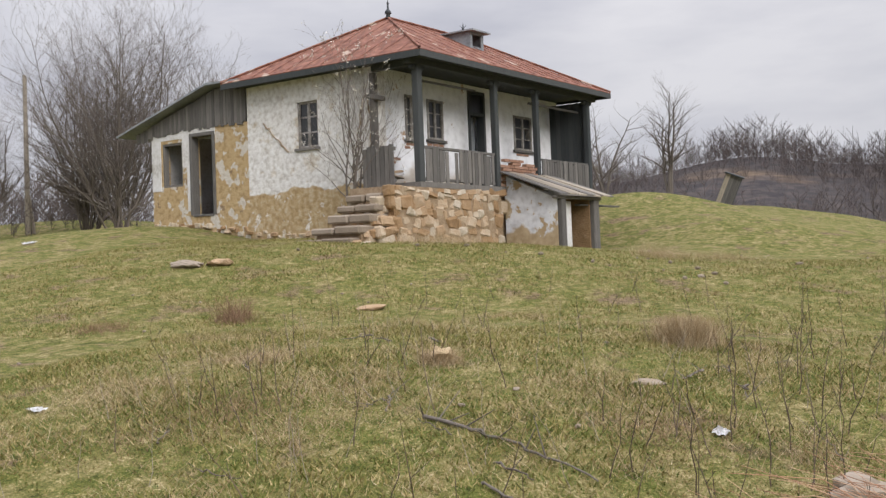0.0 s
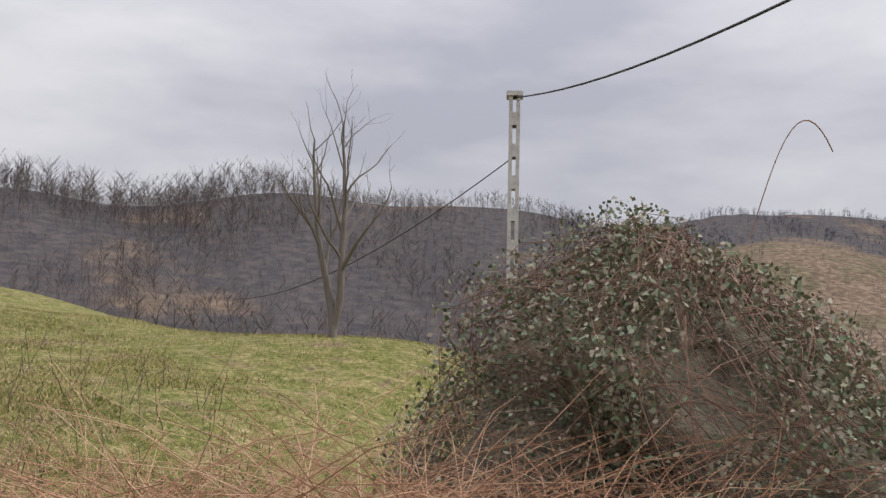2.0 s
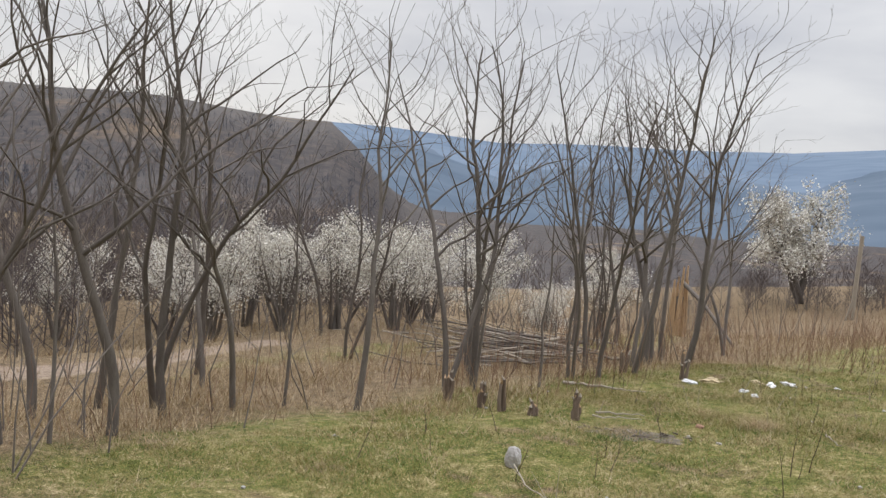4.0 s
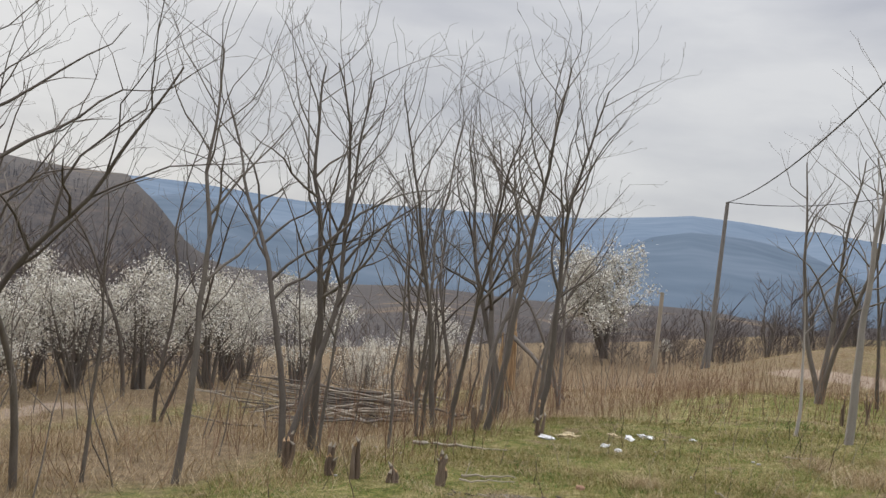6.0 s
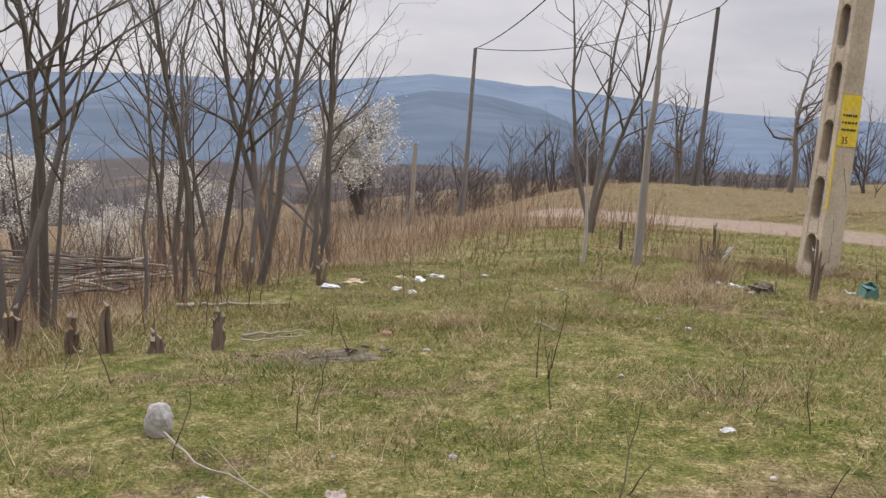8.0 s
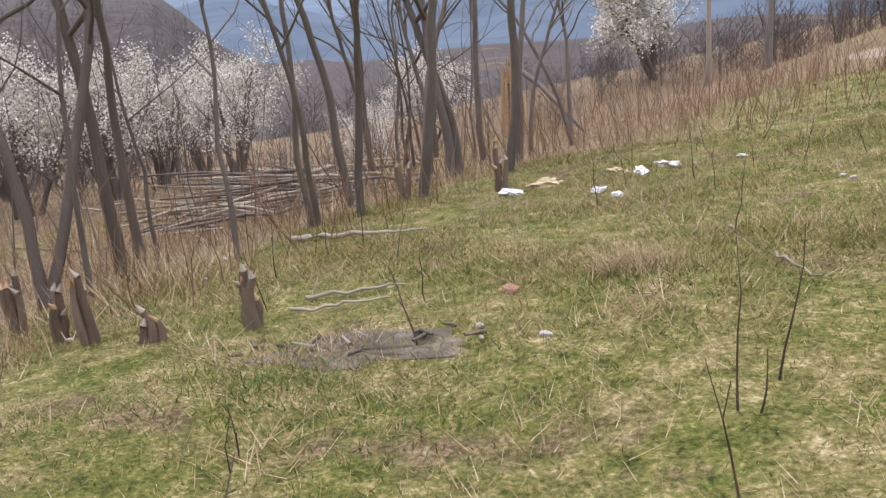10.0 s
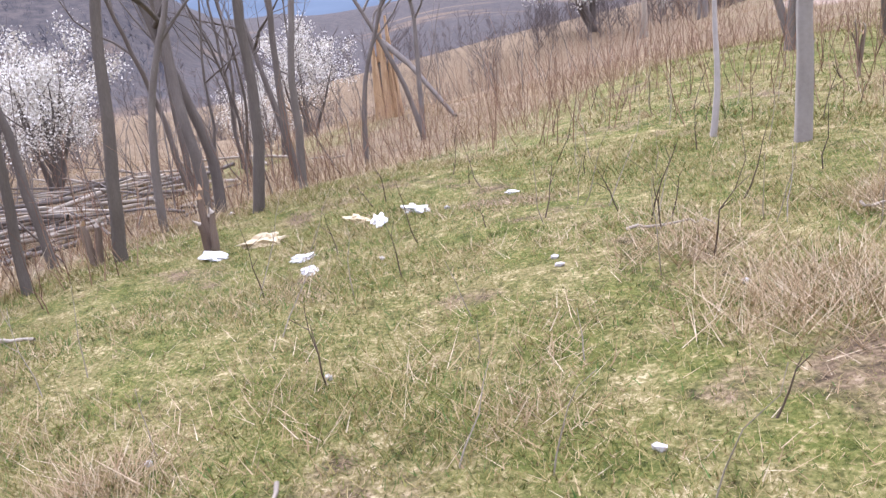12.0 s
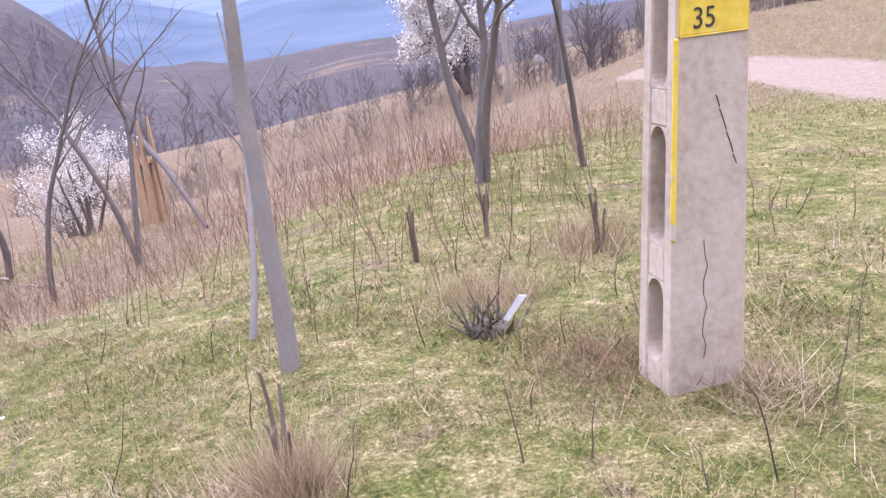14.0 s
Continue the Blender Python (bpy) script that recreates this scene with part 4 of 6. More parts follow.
    # cellar lean-to in front of the veranda
    bm = bmesh.new()
    for q in ((3.2, 3.4),):
        v = [bm.verts.new(H(a, b, z)) for a in q for b, z in ((0, -1.9), (-1.42, -1.95), (-1.42, -.34), (0, .3))]
        for f in ((0, 1, 2, 3), (4, 7, 6, 5), (0, 4, 5, 1), (1, 5, 6, 2), (2, 6, 7, 3), (3, 7, 4, 0)):
            bm.faces.new([v[i] for i in f])
    part("cellar_side_wall", bm, blend_mats("flaking_cellar_whitewash", [(0.34, 0.25, 0.15), (0.48, 0.38, 0.25)], [(0.5, 0.5, 0.52), (0.66, 0.67, 0.71), (0.74, 0.75, 0.78)], 1.7, level=2.55, wave=1.2, soft=.06, fine=6, patch=[(0.36, 0.26, 0.15), (0.5, 0.4, 0.27)], patch_edge=.56), house, "flaking whitewashed cellar wall")
    hpart("cellar_far_wall", [(4.7, 4.9, -1.42, -.1, -1.95, -.3)], M_STONE, house)
    for a, w in ((3.22, .2), (3.98, .0), (4.72, .26)):
        if w:
            hpart("cellar_post", [(a, a + w, -1.55, -1.42, -2.0, -.36)], M_GREYWOOD, house, "", .02)
    hpart("cellar_lintel", [(3.0, 5.1, -1.55, -1.43, -.36, -.28)], M_GREYWOOD, house, "", .015)
    hpart("cellar_inner_wall", [(3.42, 4.05, -1.3, -1.2, -1.95, -.4)], M_WHITE, house)
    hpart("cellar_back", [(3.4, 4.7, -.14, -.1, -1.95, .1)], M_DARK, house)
    for i in range(7):
        a0 = 2.92 + i * .355
        bm = bmesh.new()
        j, jz = rng.uniform(-.12, .1), rng.uniform(0, .035)
        v = [bm.verts.new(H(a + (.04 if b < -1 else 0), b, z + t + jz)) for t in (0, .03) for a, b, z in ((a0, .02, .36), (a0 + .345, .02, .36), (a0 + .35, -1.72 + j, -.3), (a0 + .01, -1.72 + j, -.3))]
        for q in ((0, 1, 2, 3), (4, 7, 6, 5), (0, 4, 5, 1), (1, 5, 6, 2), (2, 6, 7, 3), (3, 7, 4, 0)):
            bm.faces.new([v[k] for k in q])
        part("cellar_roof_board", bm, M_PALEWOOD if i % 3 else M_GREYWOOD, house)
    hpart("stray_plank", [(4.3, 6.3, -1.4, -1.25, -.5, -.46)], M_GREYWOOD, house)
    # stone plinth, stone by stone
    plinth = hpart("plinth", [(-.85, 2.94, -.07, 1.2, -1.9, -.12), (3.15, 7.6, .1, 1.2, -2.3, -.12)], M_MORTAR, house, "earth-bedded fieldstone plinth")
    kinds = []
    for k in range(10):
        bm = bmesh.new()
        bmesh.ops.create_cube(bm, size=1.0)
        for v in bm.verts:
            v.co = Vector([c * rng.uniform(.62, 1.12) for c in v.co])
        bmesh.ops.bevel(bm, geom=bm.edges[:], offset=rng.uniform(.12, .2), segments=1, affect="EDGES")
        for v in bm.verts:
            v.co += Vector([rng.uniform(-.05, .05) for _ in range(3)])
        me = bpy.data.meshes.new("stone")
        bm.to_mesh(me)
        bm.free()
        me.materials.append(M_STONE)
        kinds.append(me)
    turn = math.atan2(HU[1], HU[0])

    def stone(a, b, z, la, lb, lz, host):
        ob = new("stone", rng.choice(kinds))
        ob.matrix_world = Matrix.LocRotScale(H(a, b, z), Euler((rng.uniform(-.08, .08), rng.uniform(-.3, .3), turn + rng.uniform(-.12, .12))), (la, lb, lz))
        ob.parent = host
    z = -1.6
    while z < -.14:
        hgt = rng.uniform(.1, .17) if z > -.5 else rng.uniform(.15, .25)
        a = -1.0 + rng.uniform(-.15, .1) - (.35 if z < -1 else 0)
        while a < 2.82:
            w = rng.uniform(.12, .26) if rng.random() < .65 else rng.uniform(.26, .44)
            k = rng.uniform(.8, 1.35)
            stone(a + w / 2, .045 + rng.uniform(-.035, .025), min(z + hgt / 2 + rng.uniform(-.03, .03), -.17), w * 1.38, .3, hgt * k * 1.32, plinth)
            a += w
        z += hgt
    for i in range(16):
        stone(-.95 + rng.uniform(-.12, .1), .25 + (i % 4) * .28, -1.4 + (i // 4) * .3, .3, .34, .3, plinth)
    for i in range(12):
        stone(.1 + rng.uniform(-.3, .3), 1.0 + rng.uniform(-.2, .1), .06 + i * .028, .5, .22, .07, plinth)
    for i in range(46):
        b = 1.5 + i * .165
        stone(.03 + rng.uniform(-.05, .05), b, -1.28 + (b - 1.5) * .085 + rng.uniform(-.06, .1), .2, rng.uniform(.14, .3), rng.uniform(.08, .18), plinth)
    for i in range(24):
        stone(5 + (i % 8) * .33, .06, -1.6 + (i // 8) * .42, .36, .3, .4, plinth)
    # steps and the little gate at the end of the veranda
    for i, (a0, a1, b0, b1, z) in enumerate(((-2.0, -.75, .25, 1.75, -1.22), (-1.75, -.75, .15, 1.5, -.98), (-1.5, -.7, .1, 1.3, -.74), (-1.3, -.65, .1, 1.2, -.5), (-1.1, -.5, .15, 1.1, -.28))):
        cut = b0 + (b1 - b0) * rng.uniform(.4, .62)
        for c, d in ((b0, cut - .02), (cut, b1)):
            e = rng.uniform(-.06, .06)
            hpart("step_slab", [(a0 + e, a1 + .04, c, d, z - .17, z + rng.uniform(-.03, .02))], M_SLAB, house, "", .035)
        hpart("step_fill", [(a0 + .1, a1, b0 + .06, b1 - .06, z - .9, z - .1)], M_MORTAR, house)
        for k in range(5):
            stone(a0 + .06 + rng.uniform(-.04, .04), b0 + .15 + k * (b1 - b0 - .2) / 4, z - .4, .3, .34, .22, plinth)
            stone(a0 + .15 + k * (a1 - a0 - .2) / 4, b0 + .02, z - .36 + rng.uniform(-.06, .06), .3, .22, .2, plinth)
    g = hpart("porch_gate", [(-.42, -.38, .3, 1.2, .7, .78), (-.42, -.38, .3, 1.2, 0, .08)], M_GREYWOOD, house, "small weathered plank gate")
    for i in range(7):
        hpart("gate_board", [(-.45, -.42, .32 + i * .125, .43 + i * .125, -.1 + rng.uniform(-.03, .03), .8 + rng.uniform(-.05, .04))], M_GREYWOOD, g)
    for ob in set(bpy.data.objects) - before:
        if ob.parent is house:
            ob.matrix_parent_inverse = inv
    return house


HOUSE = build_house()

# ---- trees ----
def grow(rng, p, d, length, r, level, top, segs, tips, up=0.05, wig=0.16, kids=(0.55, 0.5, 0.45), spread=0.75, first=0.25):
    """One limb and its side shoots, as tapered segments."""
    n = max(3, int(length / (0.22 if level < 2 else 0.13)))
    step = length / n
    p, d = np.array(p, float), np.array(d, float)
    for i in range(n):
        d = d + rng.normal(0, wig, 3) * (0.45 if level == 0 else 1.0) + np.array([0, 0, up])
        d /= np.linalg.norm(d)
        q = p + d * step
        ra, rb = r * (1 - 0.8 * i / n), r * (1 - 0.8 * (i + 1) / n)
        segs.append((level, *p, max(ra, 0.0025), *q, max(rb, 0.002)))
        p = q
        if level < top and i / n >= (first if level == 0 else 0.15) and rng.random() < kids[min(level, 2)]:
            a = rng.uniform(0, 2 * np.pi)
            side = np.array([np.cos(a), np.sin(a), 0.35])
            side -= d * np.dot(side, d) * 0.5
            c = d * (1 - spread * 0.5) + side * spread
            c /= np.linalg.norm(c)
            grow(rng, p, c, length * rng.uniform(0.34, 0.56) * (1 - 0.45 * i / n), rb * rng.uniform(0.5, 0.75), level + 1, top, segs, tips, up, wig * 1.1, kids, spread, first)
    tips.append(p)


def tree_meshes(seed, height, radius, stems=1, top=3, up=0.05, wig=0.14, kids=(0.55, 0.5, 0.4), spread=0.7, first=0.3, lean=0.06):
    rng = np.random.default_rng(seed)
    segs, tips = [], []
    for s in range(stems):
        d = np.array([rng.normal(0, lean + 0.12 * (stems > 1)), rng.normal(0, lean + 0.12 * (stems > 1)), 1.0])
        grow(rng, (rng.normal(0, 0.06) * (stems > 1), rng.normal(0, 0.06) * (stems > 1), -0.12), d / np.linalg.norm(d), height * rng.uniform(0.85, 1.0), radius, 0, top, segs, tips, up, wig, kids, spread, first)
    a = np.array(segs)
    return a, np.array(tips)


def bare_tree(name, label, at, seed, height, radius, bark=None, twig=None, category="tree", group="", **kw):
    a, tips = tree_meshes(seed, height, radius, **kw)
    ob = thing(name, label, category, at, group)
    tagged(part("trunk", tubes("trunk", a[a[:, 0] == 0][:, 1:], bark or M_BARK, 7), None, ob), kind="stuff" if kw.get("stems", 1) > 2 else "")
    tagged(part("crown", tubes("crown", a[a[:, 0] == 1][:, 1:], bark or M_BARK, 5), None, ob), kind="stuff")
    if (a[:, 0] > 1).any():
        tagged(part("twig_work", tubes("twig_work", a[a[:, 0] > 1][:, 1:], twig or M_TWIG, 3), None, ob), kind="stuff")
    return ob, a, tips


def blossom_part(ob, a, seed, count, size, material, jitter=0.05, low=0.0):
    """Petals in small clusters along the finer shoots."""
    rng = np.random.default_rng(seed)
    fine = a[(a[:, 0] >= 1) & (a[:, 7] > low)]
    k = rng.integers(0, len(fine), count // 5)
    t = rng.random((len(k), 1))
    c = fine[k, 1:4] * (1 - t) + fine[k, 5:8] * t
    pos = (c[:, None] + rng.normal(0, jitter, (len(k), 5, 3))).reshape(-1, 3)
    v, f = chips(pos, size * rng.uniform(0.6, 1.2, len(pos)), rng)
    tagged(part("blossom", mesh_np("blossom", v, f, material), None, ob, "clusters of small white blossom"), kind="stuff")


def on(x, y, dz=0.0):
    return (x, y, ground(x, y) + dz)


# line of young locust trees along the field edge
LOCUST = "slender leafless locust tree with grey-brown bark"
kinds = []
for i, (h, r, st) in enumerate(((4.9, .05, 1), (5.2, .042, 2), (4.5, .038, 1), (5.0, .055, 1), (4.2, .03, 2), (5.3, .05, 1), (4.7, .042, 1), (3.2, .022, 1))):
    ob, a, tips = bare_tree("locust_tree", LOCUST, (0, 0, -60), 240 + i, h, r, stems=st, group="trees along the field edge", up=0.045, wig=0.17, kids=(0.9, 0.78, 0.66), spread=0.64, first=0.32, lean=.03)
    kinds.append(ob)
TREES = [(7.83, -6.22, 0), (7.61, -6.56, 7), (7.66, -7.16, 3), (8.32, -8.23, 5), (8.16, -8.97, 2), (7.99, -9.58, 7), (7.41, -10.15, 6), (8.9, -8.6, 1), (7.1, -11.27, 1), (6.6, -11.3, 7),
         (7.68, -12.74, 6), (6.6, -13.5, 4), (6.2, -13.7, 2), (5.95, -14.3, 5), (6.47, -15.8, 3), (7.1, -12.05, 0), (6.75, -14.4, 6), (6.4, -15.2, 2), (6.5, -16.0, 3), (5.7, -15.5, 5), (6.1, -16.7, 6), (6.3, -12.3, 7)]
TREES += [(7.9, -5.8, 2), (11.7, -6.0, 1), (9.3, -7.3, 3), (9.5, -8.2, 5), (9.0, -18.4, 6), (7.1, -20.9, 1), (7.9, -19.3, 7), (10.2, -12.9, 4), (10.6, -10.4, 0), (9.9, -7.2, 6), (12.4, -14.6, 2), (10.0, -20.6, 4), (12.3, -5.9, 4), (8.2, -13.4, 7), (7.3, -16.9, 7), (9.6, -9.7, 2), (9.38, -18.8, 0), (9.45, -20.0, 4), (9.6, -21.2, 3), (7.2, -18.2, 5), (7.15, -19.6, 2)]
_t = random.Random(8)
placed = set()
for x, y, k in TREES:
    m = pose(*on(x, y), _t.uniform(-4, 4), _t.uniform(-4, 4), _t.uniform(0, 360))
    if k in placed:
        copy_thing(kinds[k], m)
    else:
        placed.add(k)
        kinds[k].matrix_basis = m

# single trees
bare_tree("dead_sapling", "thin bleached dead sapling standing in dry grass", on(8.66, -2.32), 61, 3.9, .03, M_PALEBARK, M_TWIG, top=2, kids=(.55, .5, .3), spread=.55, first=.42, wig=.07)
bare_tree("dead_sapling", "leaning bleached dead sapling with broken twigs", on(7.45, -3.6), 63, 3.1, .03, M_PALEBARK, M_PALEBARK, top=2, kids=(.45, .4, .2), spread=.6, wig=.1)
bare_tree("pale_tree", "leafless young tree with pale grey trunk", on(1.72, -16.0), 66, 4.3, .06, M_PALEBARK, M_TWIG, top=3, kids=(.5, .5, .3), first=.38, spread=.6, wig=.1)
bare_tree("bare_tree", "bare multi-stemmed tree beside the concrete pole", on(2.25, -21.0), 67, 5.0, .055, stems=3, top=3, kids=(.7, .55, .4), first=.3, spread=.75, up=.03, wig=.14)
bare_tree("bare_tree", "thin bare tree at the edge of the dirt road", on(1.3, -21.6), 69, 4.2, .04, top=3, kids=(.5, .45, .3), first=.35)
bare_tree("dead_sapling", "broken bleached sapling leaning in the weeds", on(2.39, -16.6), 70, 2.3, .028, M_PALEBARK, M_PALEBARK, top=1, kids=(.35, .3, .2), first=.5, lean=.25)
bare_tree("bare_tree", "low spreading leafless tree on the plain", on(-2.5, -54), 71, 5.6, .13, stems=2, top=3, first=.2, spread=.9)
bare_tree("bare_tree", "large spreading leafless tree on the plain", on(-9.2, -59), 72, 8.5, .2, top=3, first=.25, spread=1.0, wig=.17)
for i, (x, y, h) in enumerate(((-15.5, -67, 6), (-18, -64, 5), (-13, -70, 5.5), (-5.5, -66, 4.5), (-25, -70, 4), (10, -62, 4.5), (2, -62, 4), (4.5, -66, 5), (6.5, -60, 3.5))):
    bare_tree("far_bush", "dark leafless bush on the edge of the plain", on(x, y), 80 + i, h, .07, stems=4, top=2, kids=(.8, .7, .5), first=.1, spread=.8, group="bushes on the plain")
bare_tree("bare_tree", "lone leafless fruit tree on the crest of the field", on(-3.7, 41.5), 91, 4.9, .09, stems=3, top=3, kids=(1, .9, .75), first=.2, spread=.95, up=.05, wig=.14)
bare_tree("bare_tree", "leafless fruit tree beyond the house corner", on(-7.0, 42.5), 92, 4.6, .08, stems=4, top=3, kids=(.9, .8, .65), first=.2, spread=.95, up=.02)
bare_tree("bare_tree", "leafless fruit tree on the crest of the field", on(-9.5, 44), 93, 4.4, .08, stems=4, top=3, kids=(.9, .8, .65), first=.2, spread=.95, up=.02)
for i, (x, y, h) in enumerate(((-21.5, 25.5, 8.0), (-24.5, 27.5, 7.0), (-19.5, 28, 6.5), (-27.5, 25.5, 5.0))):
    bare_tree("bare_tree", "tall bushy leafless tree behind the side annex", on(x, y), 95 + i, h * 1.02, .045, M_TWIG, M_TWIG, stems=13, top=3, kids=(.9, .8, .62), first=.1, spread=.7, up=.05, group="trees behind the annex")
bare_tree("dead_tree", "half-dead tree with stubby broken limbs", on(9.7, 12.7), 107, 4.5, .09, M_BARK, M_TWIG, stems=2, top=3, kids=(.9, .8, .6), first=.25, spread=.6, up=.1, wig=.13, lean=.02)
ob, a, tips = bare_tree("budding_tree", "small grey tree in bud against the side wall", H(-.5, 1.5, -1.05), 104, 4.2, .03, M_TWIG, M_TWIG, stems=6, top=3, kids=(.95, .85, .65), first=.15, spread=.55, up=.07)
blossom_part(ob, a, 5, 2200, .02, M_BLOSSOM, .03, 1.2)

# blossoming trees
ob, a, tips = bare_tree("young_plum_tree", "young plum tree covered in cream-white blossom", on(5.33, -4.08), 111, 1.72, .016, stems=5, top=2, kids=(.85, .7, .4), first=.12, spread=.62, up=.06, wig=.1, lean=-.06)
blossom_part(ob, a, 6, 8000, .019, M_CREAM, .032, .3)
ob, a, tips = bare_tree("plum_tree", "old spreading plum tree in white blossom", on(16.2, -0.7), 114, 2.5, .13, stems=1, top=3, kids=(1, 1, .75), first=.24, spread=1.35, up=.02, wig=.15, lean=.08)
blossom_part(ob, a, 7, 6500, .03, M_CREAM, .1, .95)
ob, a, tips = bare_tree("plum_tree", "dense rounded plum tree in white blossom", on(15.4, -57), 113, 6.3, .22, stems=3, top=3, kids=(.8, .6, .45), first=.22, spread=1.0, up=.02)
blossom_part(ob, a, 8, 15000, .075, M_BLOSSOM, .25, 1.4)
wk = []
for i in range(3):
    ob, a, tips = bare_tree("blackthorn", "blackthorn thicket in white blossom below the trees", (0, 0, -60), 120 + i, 2.05, .045, stems=7, top=3, kids=(.75, .6, .4), first=.15, spread=.95, group="blackthorns in the hollow")
    blossom_part(ob, a, 30 + i, 9000, .02, M_BLOSSOM, .1, .75)
    wk.append(ob)
for i, (x, y) in enumerate(((14.9, -14.0), (13.9, -15.0), (13.2, -15.9), (12.6, -17.0), (11.9, -18.8), (17.7, -15.0), (16.3, -16.2), (14.2, -19.5), (19.5, -13.5), (18, -19), (15.5, -22), (12.2, -25.6), (15.5, -28.5), (26.5, 3.4), (18.5, -5.2), (12.9, -62))):
    m = pose(*on(x, y), 0, 0, i * 77)
    if i < 3:
        wk[i].matrix_basis = m
    else:
        ob = copy_thing(wk[i % 3], m)
        if i >= 13:
            ob.scale = (.5, .5, .55)


# bramble thicket
def bramble():
    rng = np.random.default_rng(77)
    cx, cy = 5.55, 2.0
    ob = thing("bramble_thicket", "tangled bramble mound of red-brown canes and dull leaves", "bramble", on(cx, cy))
    z0 = ground(cx, cy)

    def dome(a, e):
        """A point on the lumpy mound, by azimuth and elevation."""
        k = 1 + 0.16 * np.sin(3 * a + 1) + 0.1 * np.sin(7 * a + 4 * e) + 0.08 * np.sin(11 * e + 2 * a)
        fall = 1.06 - 0.55 * np.clip((0.68 * np.cos(a) - 0.73 * np.sin(a)) * np.cos(e) + 0.25, 0, 1)
        return np.stack([1.85 * k * np.cos(a) * np.cos(e), 1.85 * k * np.sin(a) * np.cos(e), 2.2 * fall * (0.9 + 0.1 * k) * np.sin(e) - 0.05], -1)
    # lumpy dome added inside, so the mound is opaque between leaves and canes
    na, ne = 40, 16
    A, EL = np.meshgrid(np.arange(na) * 2 * np.pi / na, np.linspace(-0.15, np.pi / 2, ne), indexing="ij")
    v = (dome(A, EL) * 0.86 + rng.normal(0, 0.035, (na, ne, 3))).reshape(-1, 3)
    i, j = np.meshgrid(np.arange(na), np.arange(ne - 1), indexing="ij")
    f = np.stack([i * ne + j, ((i + 1) % na) * ne + j, ((i + 1) % na) * ne + j + 1, i * ne + j + 1], -1).reshape(-1, 4)
    part("matted_heart", mesh_np("matted_heart", v, f, M_HEART), None, ob, "dark inner core that makes the mound opaque")
    n = 70000
    a, e = rng.uniform(0, 2 * np.pi, n), np.arcsin(rng.uniform(0, 1, n))
    keep = (np.sin(4 * a + 3 * e) + np.sin(9 * a - 5 * e) + rng.normal(0, .8, n)) > -0.4
    pos = (dome(a, e) * rng.uniform(0.88, 1.1, n)[:, None])[keep]
    v, f = chips(pos, rng.uniform(.011, .026, len(pos)), rng)
    tagged(part("foliage", mesh_np("foliage", v, f, M_LEAF), None, ob, "dull green and withered bramble leaves"), kind="stuff")
    segs = []
    for k in range(1300):
        a, e = rng.uniform(0, 2 * np.pi), np.arcsin(rng.uniform(0, 1))
        da, de = rng.normal(0, .16), rng.normal(.02, .13)
        p = dome(np.array(a), np.array(e)) * .93
        m = 6
        for i in range(m):
            q = dome(np.array(a + da * (i + 1)), np.array(min(e + de * (i + 1), 1.5))) * (.93 + .16 * np.sin((i + 1) / m * np.pi) * rng.uniform(.4, 1))
            segs.append((*p, .004 * (1 - .1 * i), *q, .004 * (.9 - .1 * i)))
            p = q
    tagged(part("cane_tangle", tubes("cane_tangle", segs, M_CANE, 3), None, ob), kind="stuff")
    segs = []
    for k in range(6800):
        s, w = rng.uniform(-2.7, 2.7), rng.normal(0, .45)
        x, y = 2.4 + .77 * s + .64 * w - cx, 1.5 - .64 * s + .77 * w - cy
        p = np.array([x, y, ground(cx + x, cy + y) - z0])
        b, h = rng.uniform(0, 2 * np.pi), rng.uniform(.7, 2.1) * (.5 + .5 * min(1, (s + 2.7) / 1.6)) * (1 - .45 * max(0, s - 1.2))
        d = np.array([np.cos(b) * .35, np.sin(b) * .35, 1.0])
        for i in range(5):
            d = d + np.array([np.cos(b) * .15, np.sin(b) * .15, -.2]) + rng.normal(0, .1, 3)
            q = p + d / np.linalg.norm(d) * h / 5
            segs.append((*p, .0045 * (1 - .14 * i), *q, .0045 * (.86 - .14 * i)))
            p = q
    tagged(part("cane_thatch", tubes("cane_thatch", segs, M_REDCANE, 3), None, ob, "rust-red dry canes in front of the mound"), kind="stuff")
    t = np.linspace(0, 1, 15)
    arch = np.stack([.3 + .5 * t, -.1 - .35 * t, 2.2 + .85 * np.sin(t * 2.3)], 1)
    part("arching_cane", tubes("arching_cane", [(*p, .006, *q, .005) for p, q in zip(arch[:-1], arch[1:])], M_CANE, 4), None, ob, "long cane arching above the mound")


bramble()

